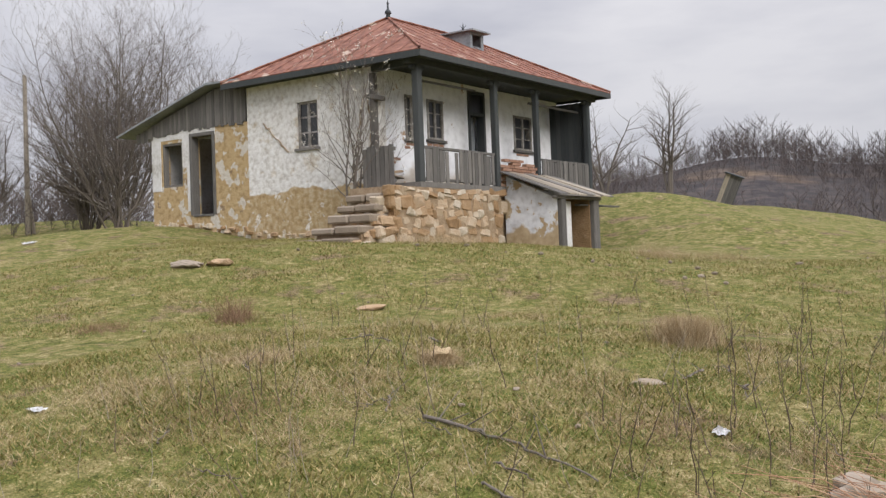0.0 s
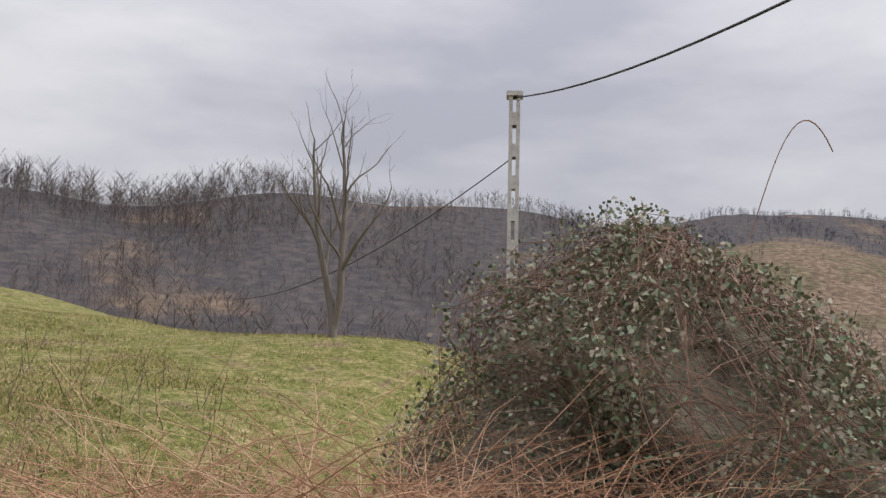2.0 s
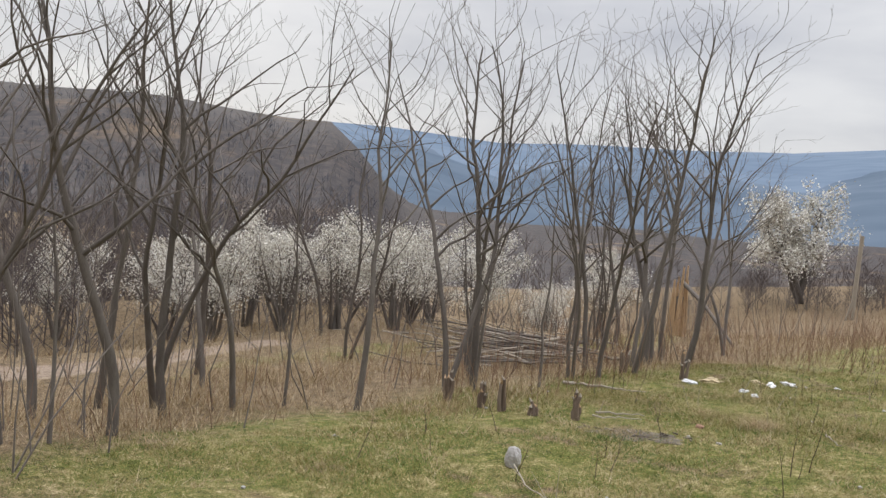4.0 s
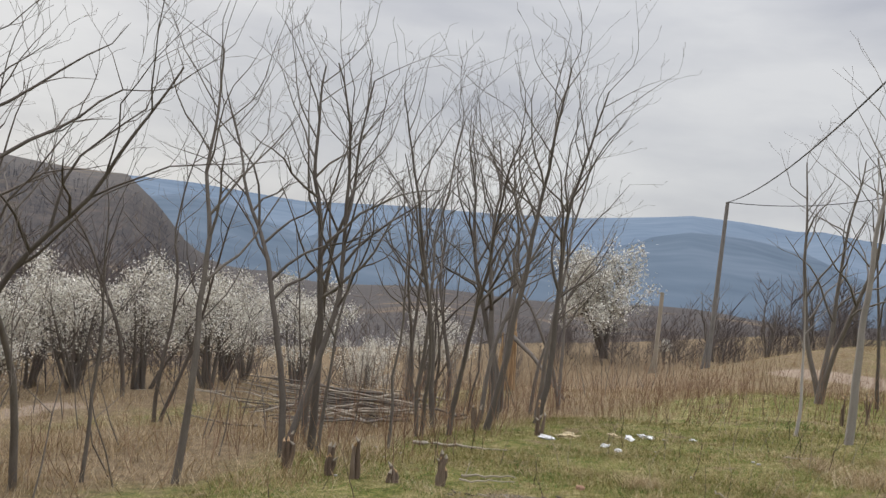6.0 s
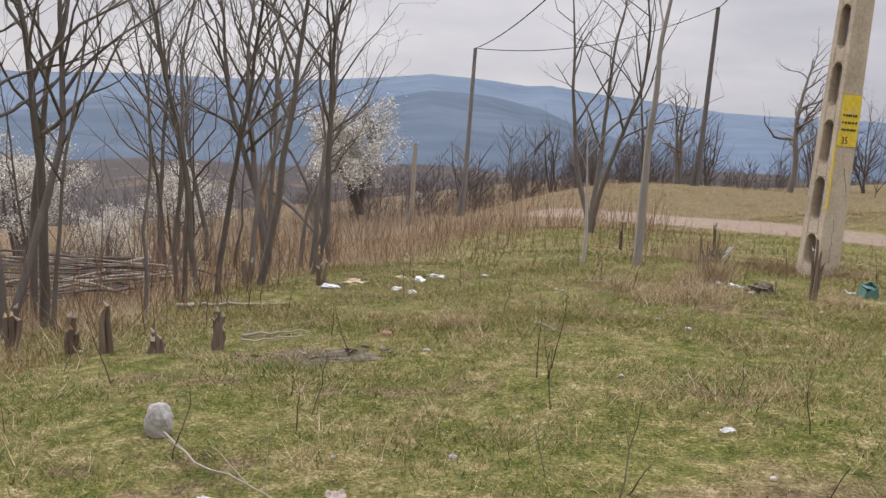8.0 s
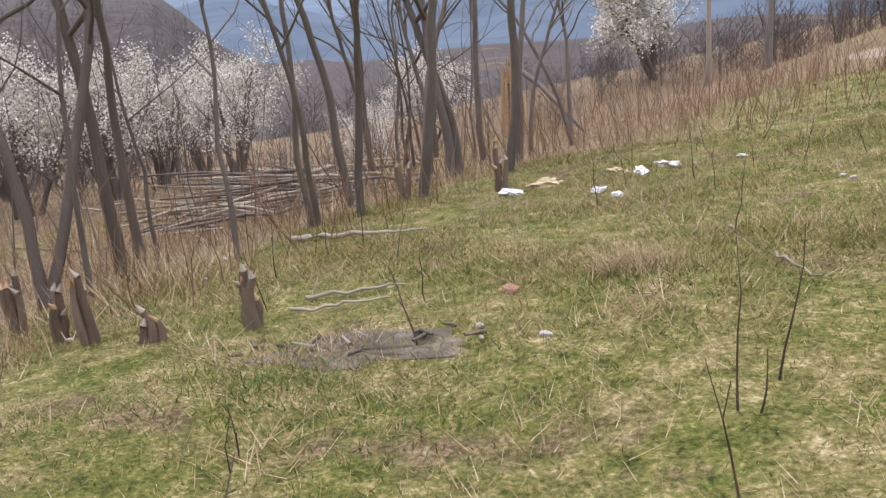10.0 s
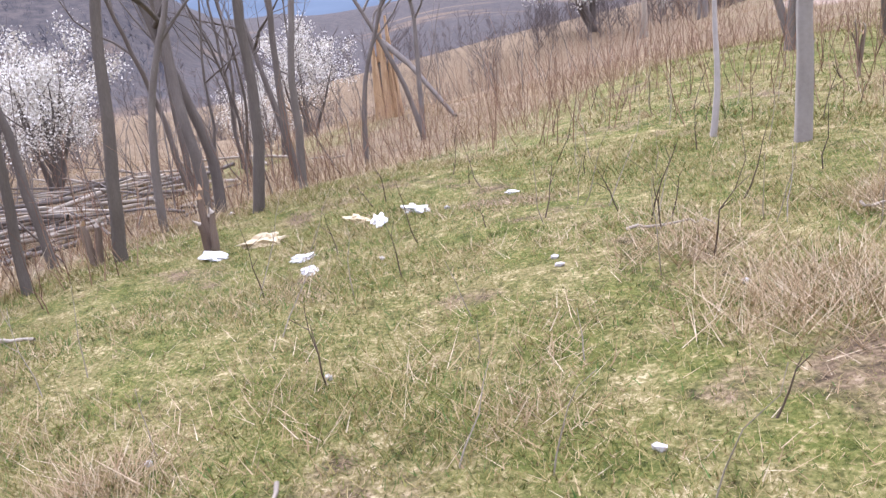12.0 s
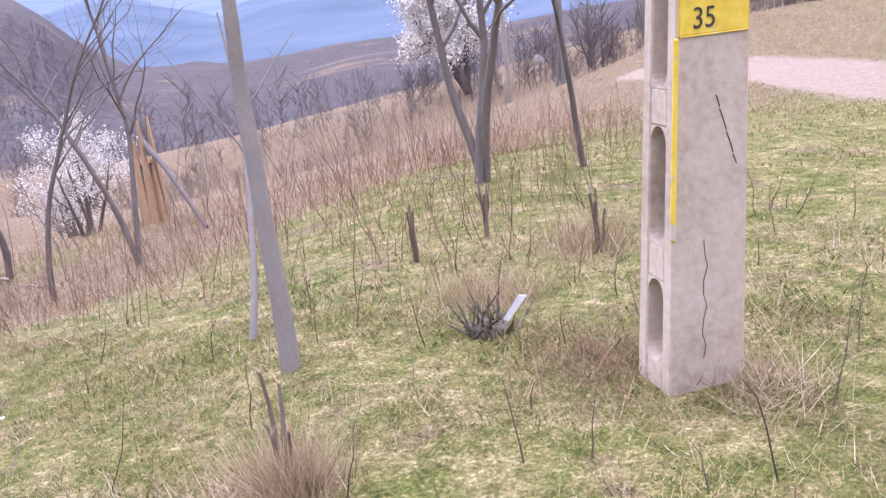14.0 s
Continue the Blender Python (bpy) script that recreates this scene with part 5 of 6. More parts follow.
# ---- poles and cables ----
def concrete_pole():
    base = Vector((-0.40, -16.02, ground(-0.4, -16.0) - 0.3))
    w, n, up = Vector((-0.828, -0.560, 0)), Vector((0.560, -0.828, 0)), Vector((-0.05, -0.055, 1.0)).normalized()
    HT = 8.6
    ob = thing("concrete_utility_pole", "weathered slotted concrete utility pole with yellow warning patch", "utility pole", base)

    def at(s, t, z):
        k = 1 - 0.45 * z / HT
        return up * z + w * (s * k) + n * (t * k)
    hw, hn, web = 0.185, 0.165, 0.05

    def solid(name, boxes, material, label="", parent=ob):
        bm = bmesh.new()
        for q in boxes:
            box_into(bm, *q, f=lambda x, y, z: at(x, y, z))
        bmesh.ops.bevel(bm, geom=bm.edges[:], offset=0.008, segments=1, affect="EDGES")
        return part(name, bm, material, parent, label)
    # two flanges seen face on, cross webs between the slots, a thin core
    solid("front_flange", [(-hw, hw, -hn, -hn + .085, 0, HT)], M_CONC)
    solid("rear_flange", [(-hw, hw, hn - .085, hn, 0, HT)], M_CONC)
    z = 0.0
    first = True
    while z < HT - .3:
        solid("web", [(-hw + .004, hw - .004, -hn + .085, hn - .085, z, z + (.42 if first else .16))], M_CONC)
        lo = z + (.42 if first else .16)
        z += .42 + .38 if first else .16 + .52
        for end, way in ((lo, 1), (z, -1)):
            for side in (-1, 1):
                bm = bmesh.new()
                arc = [(side * .08 * math.cos(q * math.pi / 10), end + way * .08 * (1 - math.sin(q * math.pi / 10))) for q in range(6)] + [(side * .08, end)]
                ends = [[bm.verts.new(at(s, t, h)) for t, h in arc] for s in (-hw + .004, hw - .004)]
                bm.faces.new(ends[0]), bm.faces.new(ends[1][::-1])
                for k in range(len(arc)):
                    bm.faces.new((ends[0][k], ends[0][k - 1], ends[1][k - 1], ends[1][k]))
                part("slot_corner", bm, M_CONC, ob)
        first = False
    # filler behind the slots, coloured as if shaded
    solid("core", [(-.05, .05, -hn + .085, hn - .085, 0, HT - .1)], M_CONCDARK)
    solid("cap", [(-hw, hw, -hn, hn, HT, HT + .06)], M_CONC)
    # yellow patch on the front face and running round the edge
    solid("yellow_patch", [(-hw + .01, hw - .01, -hn - .006, -hn, 1.85, 2.46)], M_YELLOW, "worn yellow warning patch")
    solid("yellow_edge", [(-hw - .006, -hw + .022, -hn - .005, -hn + .02, 1.0, 1.85)], M_YELLOW, "yellow paint run down the edge")
    rng = random.Random(4)
    for r in range(3):
        x = -.13
        while x < .12:
            l = rng.uniform(.012, .03)
            solid("stencil_bar", [(x, x + l, -hn - .0085, -hn - .006, 2.03 + r * .085, 2.03 + r * .085 + .03)], M_BLACK)
            x += l + rng.uniform(.014, .03)
    cu = bpy.data.curves.new("number", "FONT")
    cu.body, cu.size, cu.extrude = "35", .12, .001
    tmp = bpy.data.objects.new("number", cu)
    me = bpy.data.meshes.new_from_object(tmp)
    bpy.data.objects.remove(tmp)
    for v in me.vertices:
        v.co = at(-.11 + v.co.x, -hn - .009 - v.co.z, 1.88 + v.co.y)
    me.materials.append(M_BLACK)
    part("number", me, None, ob, "black stencilled number 35")
    cr = [(*at(-.02 + .012 * math.sin(i * 2), -hn - .001, .45 + i * .06), .002, *at(-.02 + .012 * math.sin(i * 2 + 2), -hn - .001, .51 + i * .06), .002) for i in range(9)]
    cr += [(*at(.02 + i * .018, -hn - .001, 1.6 - i * .05 - .01 * (i % 2)), .003, *at(.038 + i * .018, -hn - .001, 1.55 - i * .05), .003) for i in range(6)]
    part("crack", tubes("crack", cr, M_BLACK, 4), None, ob, "thin dark crack in the concrete")
    return base + up * (HT - .15)


CONC_TOP = concrete_pole()


def plain_pole(name, label, x, y, top, r0, r1, material, lean=(0, 0), slots=False):
    z = ground(x, y)
    ob = thing(name, label, "utility pole", (x, y, z - .4))
    h = top - z + .4
    if slots:
        for q in ((-r0, r0, -r0 * .6, -r0 * .2, 0, h), (-r0, r0, r0 * .2, r0 * .6, 0, h)):
            bm = bmesh.new()
            box_into(bm, *q, f=lambda a, b, c: (a * .7 + b * -.7, a * .7 + b * .7, c))
            part("flange", bm, material, ob)
        k = 0.0
        while k < h:
            bm = bmesh.new()
            box_into(bm, -r0 * .98, r0 * .98, -r0 * .2, r0 * .2, k, min(h, k + .35), f=lambda a, b, c: (a * .7 + b * -.7, a * .7 + b * .7, c))
            part("web", bm, material, ob)
            k += .85
        bm = bmesh.new()
        box_into(bm, -r0 * 1.15, r0 * 1.15, -r0 * .9, r0 * .9, h, h + .12, f=lambda a, b, c: (a * .7 + b * -.7, a * .7 + b * .7, c))
        part("cap", bm, material, ob)
    else:
        n = 6
        s = [(lean[0] * i / n * h, lean[1] * i / n * h, i / n * h, r0 + (r1 - r0) * i / n, lean[0] * (i + 1) / n * h, lean[1] * (i + 1) / n * h, (i + 1) / n * h, r0 + (r1 - r0) * (i + 1) / n) for i in range(n)]
        part("shaft", tubes("shaft", s, material, 8), None, ob)
        part("strut", tubes("strut", [(.25, .1, .2, r0 * .6, lean[0] * h * .35, lean[1] * h * .35, h * .36, r0 * .5)], material, 6), None, ob)
    return Vector((x + lean[0] * h, y + lean[1] * h, z - .4 + h))


P1 = plain_pole("wooden_utility_pole", "grey wooden utility pole beyond the plum tree", 8.2, -48.5, 5.3, .13, .09, M_GREYWOOD, (-.015, 0))
P2 = plain_pole("wooden_utility_pole", "grey leaning wooden utility pole on the plain", -3.1, -51.4, 8.1, .15, .1, M_GREYWOOD, (-.03, 0))
PF = plain_pole("concrete_line_pole", "slotted concrete pole rising behind the brambles", 17.2, 15.5, 7.0, .25, .2, M_ROCK, slots=True)
PH = plain_pole("thin_line_pole", "thin pale line pole behind the annex", -27.6, 27.6, 10.2, .11, .08, M_PALEWOOD)
PW = plain_pole("short_post", "short bleached post beside the plum tree", 11.0, -50.0, 0.6, .12, .1, M_PALEWOOD)


def cable(a, b, sag, label):
    n, s = 28, []
    for i in range(n):
        p, q = [Vector(a).lerp(Vector(b), (i + j) / n) - Vector((0, 0, sag * 4 * ((i + j) / n) * (1 - (i + j) / n))) for j in (0, 1)]
        s.append((*p, .022, *q, .022))
    tagged(new("overhead_cable", tubes("overhead_cable", s, M_CABLE, 4)), label, "cable", "overhead cables")


cable(PF, CONC_TOP, 1.9, "black overhead cable slung between concrete poles")
cable(P1, CONC_TOP, .9, "black overhead cable to the wooden pole")
cable(P2, CONC_TOP, 1.0, "black overhead cable to the leaning wooden pole")
cable(P2, P1, .8, "black overhead cable between wooden poles")
cable(PF - Vector((0, 0, 1.6)), (24, 44, 1.5), 1.0, "black overhead cable running down into the woods")


# ---- litter, stones, dead wood ----
def lump(name, label, category, x, y, size, material, seed, rough=.25, sub=2, sink=.25, turn=0, group=""):
    rng = random.Random(seed)
    bm = bmesh.new()
    bmesh.ops.create_icosphere(bm, subdivisions=sub, radius=1)
    off = Vector((rng.uniform(-9, 9), rng.uniform(-9, 9), rng.uniform(-9, 9)))
    for v in bm.verts:
        k = 1 + rough * noise.noise(v.co * 1.6 + off) * 2 + rough * .6 * noise.noise(v.co * 4.3 + off)
        v.co = Vector((v.co.x * size[0] * k, v.co.y * size[1] * k, v.co.z * size[2] * k))
    me = bpy.data.meshes.new(name)
    bm.to_mesh(me)
    bm.free()
    me.materials.append(material)
    ob = new(name, me)
    ob.matrix_world = pose(x, y, ground(x, y) + size[2] * (1 - 2 * sink), rng.uniform(-6, 6), rng.uniform(-6, 6), turn)
    return tagged(ob, label, category, group)


def sheet(name, label, x, y, w, d, material, seed, crumple=.12, group="", lift=.02, turn=0):
    """A crumpled sheet of paper or foil lying on the grass."""
    rng = random.Random(seed)
    n = 9
    bm = bmesh.new()
    off = Vector((rng.uniform(-9, 9), rng.uniform(-9, 9), 0))
    grid = []
    for i in range(n):
        for j in range(n):
            u, v = i / (n - 1) - .5, j / (n - 1) - .5
            q = Vector((u * 3, v * 3, 0)) + off
            px, py = u * w * (1 + .35 * noise.noise(q)), v * d * (1 + .35 * noise.noise(q + Vector((5, 5, 0))))
            grid.append(bm.verts.new((px, py, lift + crumple * min(w, d) * abs(noise.noise(q * 1.7)) * 1.6)))
    for i in range(n - 1):
        for j in range(n - 1):
            bm.faces.new((grid[i * n + j], grid[(i + 1) * n + j], grid[(i + 1) * n + j + 1], grid[i * n + j + 1]))
    bmesh.ops.solidify(bm, geom=bm.faces[:], thickness=.006)
    me = bpy.data.meshes.new(name)
    bm.to_mesh(me)
    bm.free()
    me.materials.append(material)
    ob = new(name, me)
    sx, sy = ground(x + .2, y) - ground(x - .2, y), ground(x, y + .2) - ground(x, y - .2)
    ob.matrix_world = Matrix.LocRotScale((x, y, ground(x, y)), Euler((math.atan2(sy, .4), -math.atan2(sx, .4), 0)), None) @ pose(0, 0, 0, 0, 0, turn)
    return tagged(ob, label, "litter", group)


def branch(name, label, pts, r, material, twigs=3, seed=0, lift=.02, category="branch"):
    """A fallen branch that lies along the ground through the points."""
    rng = np.random.default_rng(seed)
    segs = []
    n = 10
    line = []
    for (x0, y0), (x1, y1) in zip(pts[:-1], pts[1:]):
        for i in range(n):
            t = i / n
            x, y = x0 + (x1 - x0) * t + rng.normal(0, .012), y0 + (y1 - y0) * t + rng.normal(0, .012)
            line.append((x, y, ground(x, y) + lift + abs(rng.normal(0, .012))))
    for i, (p, q) in enumerate(zip(line[:-1], line[1:])):
        k = 1 - .65 * i / len(line)
        segs.append((*p, r * k, *q, r * (k - .65 / len(line))))
        if rng.random() < twigs / len(line):
            d = np.array([rng.normal(), rng.normal(), .5])
            d = d / np.linalg.norm(d) * rng.uniform(.1, .35)
            segs.append((*p, r * .4, *(np.array(p) + d), r * .15))
    return tagged(new(name, tubes(name, segs, material, 7)), label, category)


def stump(label, x, y, h, r, seed, material=None, splits=4):
    """A hacked-off sapling stub with splintered tops."""
    rng = np.random.default_rng(seed)
    ob = thing("cut_stump", label, "stump", on(x, y, -.05), "hacked-off saplings")
    for k in range(splits):
        segs = []
        a = rng.uniform(0, 6.28)
        p = np.array([np.cos(a) * r * .8, np.sin(a) * r * .8, 0])
        fan = np.array([np.cos(a), np.sin(a)]) * h * rng.uniform(0, .02)
        hh, q = h * rng.uniform(.55, 1.05), None
        for i in range(4):
            q = p + np.array([fan[0] + rng.normal(0, .008), fan[1] + rng.normal(0, .008), hh / 4])
            segs.append((*p, r * (1 - .1 * i), *q, r * (.9 - .1 * i)))
            p = q
        stem = part("stem", tubes("stem", segs, material or M_BARK, 7), None, ob)
        tip = [(*p, r * .6, *(p + np.array([rng.normal(0, .02), rng.normal(0, .02), .04])), r * .1)]
        part("splinter", tubes("splinter", tip, M_SPLINT if k % 2 else M_PALEWOOD, 5), None, stem, "pale splintered top")


for i, (x, y, h, r) in enumerate(((6.02, -10.6, .35, .03), (5.7, -10.55, .38, .03), (5.05, -10.95, .36, .034), (5.3, -14.5, .45, .03), (6.07, -14.2, .4, .03), (0.47, -18.3, .5, .016), (6.6, -10.8, .35, .03), (5.35, -10.6, .2, .03), (1.83, -18.1, .5, .013), (1.5, -18.8, .55, .013))):
    stump("hacked-off sapling stub with a splintered top", x, y, h, r, 200 + i, M_BROWNBARK, 5)
stump("forked bare stub rising from dry grass", 1.08, -14.88, .55, .013, 230, M_BROWNBARK, splits=5)
stump("thick splintered brown stub beside dry grass", .2, -13.62, .62, .02, 231, M_BROWNBARK, splits=6)

lump("field_rock", "pale rough limestone rock in the grass", "rock", 4.47, -8.84, (.075, .055, .1), M_ROCK, 1, .1, 3, .12)
lump("field_rock", "brownish boulder half sunk in the grass", "rock", .42, 4.86, (.2, .13, .1), M_SLAB, 2, .2, 3, .36, 30)
lump("field_rock", "flat greyish stone lying by the house", "rock", -9.7, 12.65, (.3, .18, .08), M_SLAB, 3, .25, 3, .3)
lump("field_rock", "flat tan stone lying by the house", "rock", -9.15, 12.85, (.25, .16, .08), M_STONE, 4, .25, 3, .3)
lump("field_rock", "flat tan stone in the grass", "rock", -.98, 6.55, (.14, .08, .03), M_SLAB, 5, .2, 2, .3, 20)
lump("field_rock", "flat ochre stone in the grass", "rock", -5.5, 11.15, (.24, .12, .05), M_STONE, 6, .2, 2, .3, 10)
lump("straw_mound", "small mound of matted straw", "straw", -2.75, 6.45, (.12, .1, .08), M_STRAW, 7, .3, 3, .25)
_q = random.Random(12)
for i, (x, y) in enumerate(((-1.0, 14.6), (-1.25, 14.4), (-.8, 14.9), (-1.1, 15.3), (-.6, 14.2), (-1.6, 15.8), (-2.9, 15.2), (-5.4, 15.6), (-6.3, 15.3), (-3.9, 15.4), (-8.3, 14.2), (-2.2, 17.9), (.6, 16.4), (1.8, 12.6), (2.6, 14.8))):
    lump("pale_stone", "small pale stone scattered below the house", "stone", x, y, (_q.uniform(.04, .1), _q.uniform(.03, .07), .035), M_SLAB, 20 + i, .25, 1, .2, _q.uniform(0, 90), "scattered stones")
for i in range(46):
    x, y = _q.uniform(-9.5, 5), _q.uniform(5, 21)
    if y < 16.5 or x > -1:
        lump("pale_stone", "small pale stone in the pasture", "stone", x, y, (_q.uniform(.015, .045), _q.uniform(.012, .03), .018), M_SLAB, 50 + i, .25, 1, .2, _q.uniform(0, 90), "scattered stones")
for i in range(40):
    x, y = _q.uniform(-1, 6.5), _q.uniform(-16, -5)
    lump("pebble", "tiny pale stone in short grass", "stone", x, y, (_q.uniform(.012, .03), _q.uniform(.01, .025), .015), M_ROCK, 120 + i, .25, 1, .2, 0, "pebbles in the grass")

for i, (x, y, w, d, m, l) in enumerate(((6.7, -3.6, .75, .5, M_PINKPAPER, "large sheet of stained paper lying on the grass"), (7.4, -4.05, .6, .45, M_PAPER, "crumpled sheet of white paper on the grass"), (6.9, -4.0, .5, .4, M_PINKPAPER, "torn stained paper on the grass"), (7.6, -5.5, .6, .35, M_PAPER, "bluish white plastic sheet on the grass"), (8.0, -5.2, .35, .2, M_PAPER, "scrap of white paper in the grass"), (5.76, -5.22, .26, .15, M_PAPER, "scrap of white paper on the grass"), (5.6, -5.45, .14, .08, M_PAPER, "scrap of white paper on the grass"), (4.27, -7.25, .13, .08, M_PAPER, "scrap of white paper on the grass"), (7.8, -2.2, .4, .25, M_PAPER, "white sheet lying on the grass"), (8.0, -2.45, .22, .12, M_PINKPAPER, "stained scrap of paper"), (3.36, -8.2, .1, .08, M_PINKPAPER, "pale flat scrap on the grass"), (3.9, -8.1, .07, .05, M_PAPER, "scrap of white paper on the grass"), (1.6, -9.4, .07, .05, M_PAPER, "scrap of white paper on the grass"), (-.39, 5.6, .12, .1, M_PAPER, "scrap of white plastic among twigs"), (-15.8, 15.35, .35, .25, M_PAPER, "crumpled white bag on the grass"), (-5.65, 4.8, .16, .1, M_PAPER, "scrap of white paper in the grass"), (-2.2, -14.2, .12, .06, M_TEAL, "pale green plastic scrap"))):
    sheet("paper_scrap" if w < .3 else "paper_sheet", l, x, y, w, d, m, 300 + i, .18, "litter in the grass", turn=i * 47)
for i, (x, y, s, m) in enumerate(((5.13, -14.3, .12, M_PAPER), (4.95, -14.6, .17, M_CREAMBAG), (4.36, -14.2, .09, M_PAPER), (4.13, -13.95, .1, M_PAPER), (4.25, -14.95, .11, M_PAPER), (4.08, -15.15, .13, M_PAPER), (4.45, -15.0, .1, M_CREAMBAG), (3.55, -15.6, .06, M_PAPER))):
    lump("crumpled_bag", "crumpled yellowed plastic bag in the grass" if m is M_CREAMBAG else "crumpled white plastic rag in the grass", "litter", x, y, (s * .75, s * .42, s * .22), m, 340 + i, .55, 3, .2, i * 31, "litter in the grass")
lump("brick_fragment", "broken orange brick fragment in the grass", "brick", 3.85, -11.37, (.05, .035, .03), M_BRICK, 360, .2, 1, .25)

branch("fallen_branch", "dark lichened branch lying in the pasture", [(-2.45, 5.15), (-1.75, 4.95), (-1.0, 4.5)], .016, M_BARK, 5, 1)
branch("fallen_branch", "short dark branch in the grass", [(-1.75, 4.3), (-1.3, 4.0)], .012, M_BARK, 2, 2)
branch("fallen_stick", "pale bleached stick along the field edge", [(6.25, -12.85), (5.6, -12.9), (5.1, -12.88)], .022, M_PALEWOOD, 1, 3)
branch("fallen_stick", "bent pale twig in the grass", [(2.75, -11.75), (2.5, -11.35)], .008, M_PALEWOOD, 1, 4)
branch("fallen_stick", "bleached stick beside the ash patch", [(5.0, -11.3), (4.5, -11.6)], .013, M_PALEWOOD, 1, 5)
branch("fallen_stick", "thin bleached stick beside the ash patch", [(4.9, -11.1), (4.4, -11.3)], .01, M_PALEWOOD, 1, 6)
branch("fallen_stick", "thin pale stick lying in the grass", [(2.35, -14.1), (1.9, -14.15)], .009, M_PALEWOOD, 0, 7)
branch("fallen_stick", "long thin pale twig across the grass", [(4.4, -8.7), (3.3, -7.8)], .007, M_PALEWOOD, 2, 8, .06)
branch("fallen_stick", "thin pale stick lying in the grass", [(1.35, -14.55), (1.0, -14.4)], .009, M_PALEWOOD, 1, 9)
for i in range(26):
    x, y = _q.uniform(-4.5, 3), _q.uniform(3.8, 8)
    a = _q.uniform(0, 6.28)
    branch("twig", "thin dead twig lying in the pasture", [(x, y), (x + math.cos(a) * .4, y + math.sin(a) * .4)], _q.uniform(.005, .011), M_TWIG, 2, 400 + i)


def brush_pile(x, y, n, spread, seed, label):
    rng = np.random.default_rng(seed)
    ob = thing("brushwood_pile", label, "brushwood", on(x, y))
    for k in range(n):
        px, py = rng.normal(0, spread, 2)
        a = rng.normal(.6, .5)
        ln = rng.uniform(.7, 2.0)
        z = ground(x + px, y + py) - ground(x, y) + rng.uniform(.02, .45) * max(.1, 1 - np.hypot(px, py) / (2.2 * spread))
        d = np.array([np.cos(a), np.sin(a), rng.normal(0, .08)]) * ln / 4
        p, s = np.array([px, py, z]), []
        r = rng.uniform(.012, .03)
        for i in range(4):
            q = p + d + rng.normal(0, .03, 3)
            s.append((*p, r * (1 - i * .15), *q, r * (.85 - i * .15)))
            p = q
        part("cut_branch", tubes("cut_branch", s, M_BARK if k % 2 else M_PALEWOOD, 5), None, ob)


brush_pile(8.5, -16.1, 70, .8, 501, "heap of cut brushwood among the trees")
brush_pile(10.2, -18.9, 60, 1.0, 502, "long heap of cut brushwood below the trees")


def split_stump(x, y):
    ob = thing("split_trunk", "tall splintered yellow tree stump", "stump", on(x, y, -.1))
    rng = random.Random(9)
    for i in range(9):
        a = i * .7
        bm = bmesh.new()
        h = rng.uniform(1.1, 2.0)
        px, py = .16 * math.cos(a), .16 * math.sin(a)
        box_into(bm, -.08, .08, -.06, .06, 0, h, f=lambda u, v, z: (px + u * (1 - .8 * z / h) + .02 * math.sin(z * 5 + i), py + v * (1 - .8 * z / h), z))
        part("splinter", bm, M_SPLINT, ob)
    s = [(0, 0, 0, .2, .02, 0, .5, .17), (.02, 0, .5, .17, .0, .02, 1.1, .13)]
    part("trunk", tubes("trunk", s, M_BARK, 9), None, ob)
    part("fallen_limb", tubes("fallen_limb", [(0, 0, 1.5, .06, -.8, .5, 1.1, .05), (-.8, .5, 1.1, .05, -1.9, 1.2, .3, .035)], M_BARK, 6), None, ob)


split_stump(9.5, -24.4)


def ash_patch(x, y, rx, ry, seed, turn):
    rng = random.Random(seed)
    ob = thing("ash_patch", "patch of wet grey ash and charcoal from a fire", "ash", on(x, y))
    bm = bmesh.new()
    rings, na, grid = 7, 26, []
    for i in range(rings):
        for j in range(na):
            a = j / na * 2 * math.pi
            k = (i / (rings - 1)) * (1 + .75 * noise.noise(Vector((math.cos(a) * 1.5, math.sin(a) * 1.5, seed))))
            u, v = rx * k * math.cos(a), ry * k * math.sin(a)
            px, py = u * math.cos(turn) - v * math.sin(turn), u * math.sin(turn) + v * math.cos(turn)
            z = ground(x + px, y + py) - ground(x, y) + .004 * (1 - (i / (rings - 1)) ** 2) + .01 * rng.random() - .004 - (.03 if i == rings - 1 else 0)
            grid.append(bm.verts.new((px, py, z)))
    for i in range(rings - 1):
        for j in range(na):
            bm.faces.new((grid[i * na + j], grid[(i + 1) * na + j], grid[(i + 1) * na + (j + 1) % na], grid[i * na + (j + 1) % na]))
    part("ash_bed", bm, M_ASH, ob)
    for k in range(14):
        a, q = rng.uniform(0, 6.28), math.sqrt(rng.random())
        px, py = rx * q * math.cos(a), ry * q * math.sin(a)
        px, py = px * math.cos(turn) - py * math.sin(turn), px * math.sin(turn) + py * math.cos(turn)
        z = ground(x + px, y + py) - ground(x, y) + .018
        b, l = rng.uniform(0, 6.28), rng.uniform(.03, .12)
        part("charred_stick", tubes("charred_stick", [(px, py, z, .011, px + l * math.cos(b), py + l * math.sin(b), z + .01, .006)], M_ASH if k % 5 else M_PALEWOOD, 5), None, ob)


ash_patch(4.2, -10.6, .6, .22, 3, .25)
ash_patch(.66, -14.08, .2, .13, 5, .4)


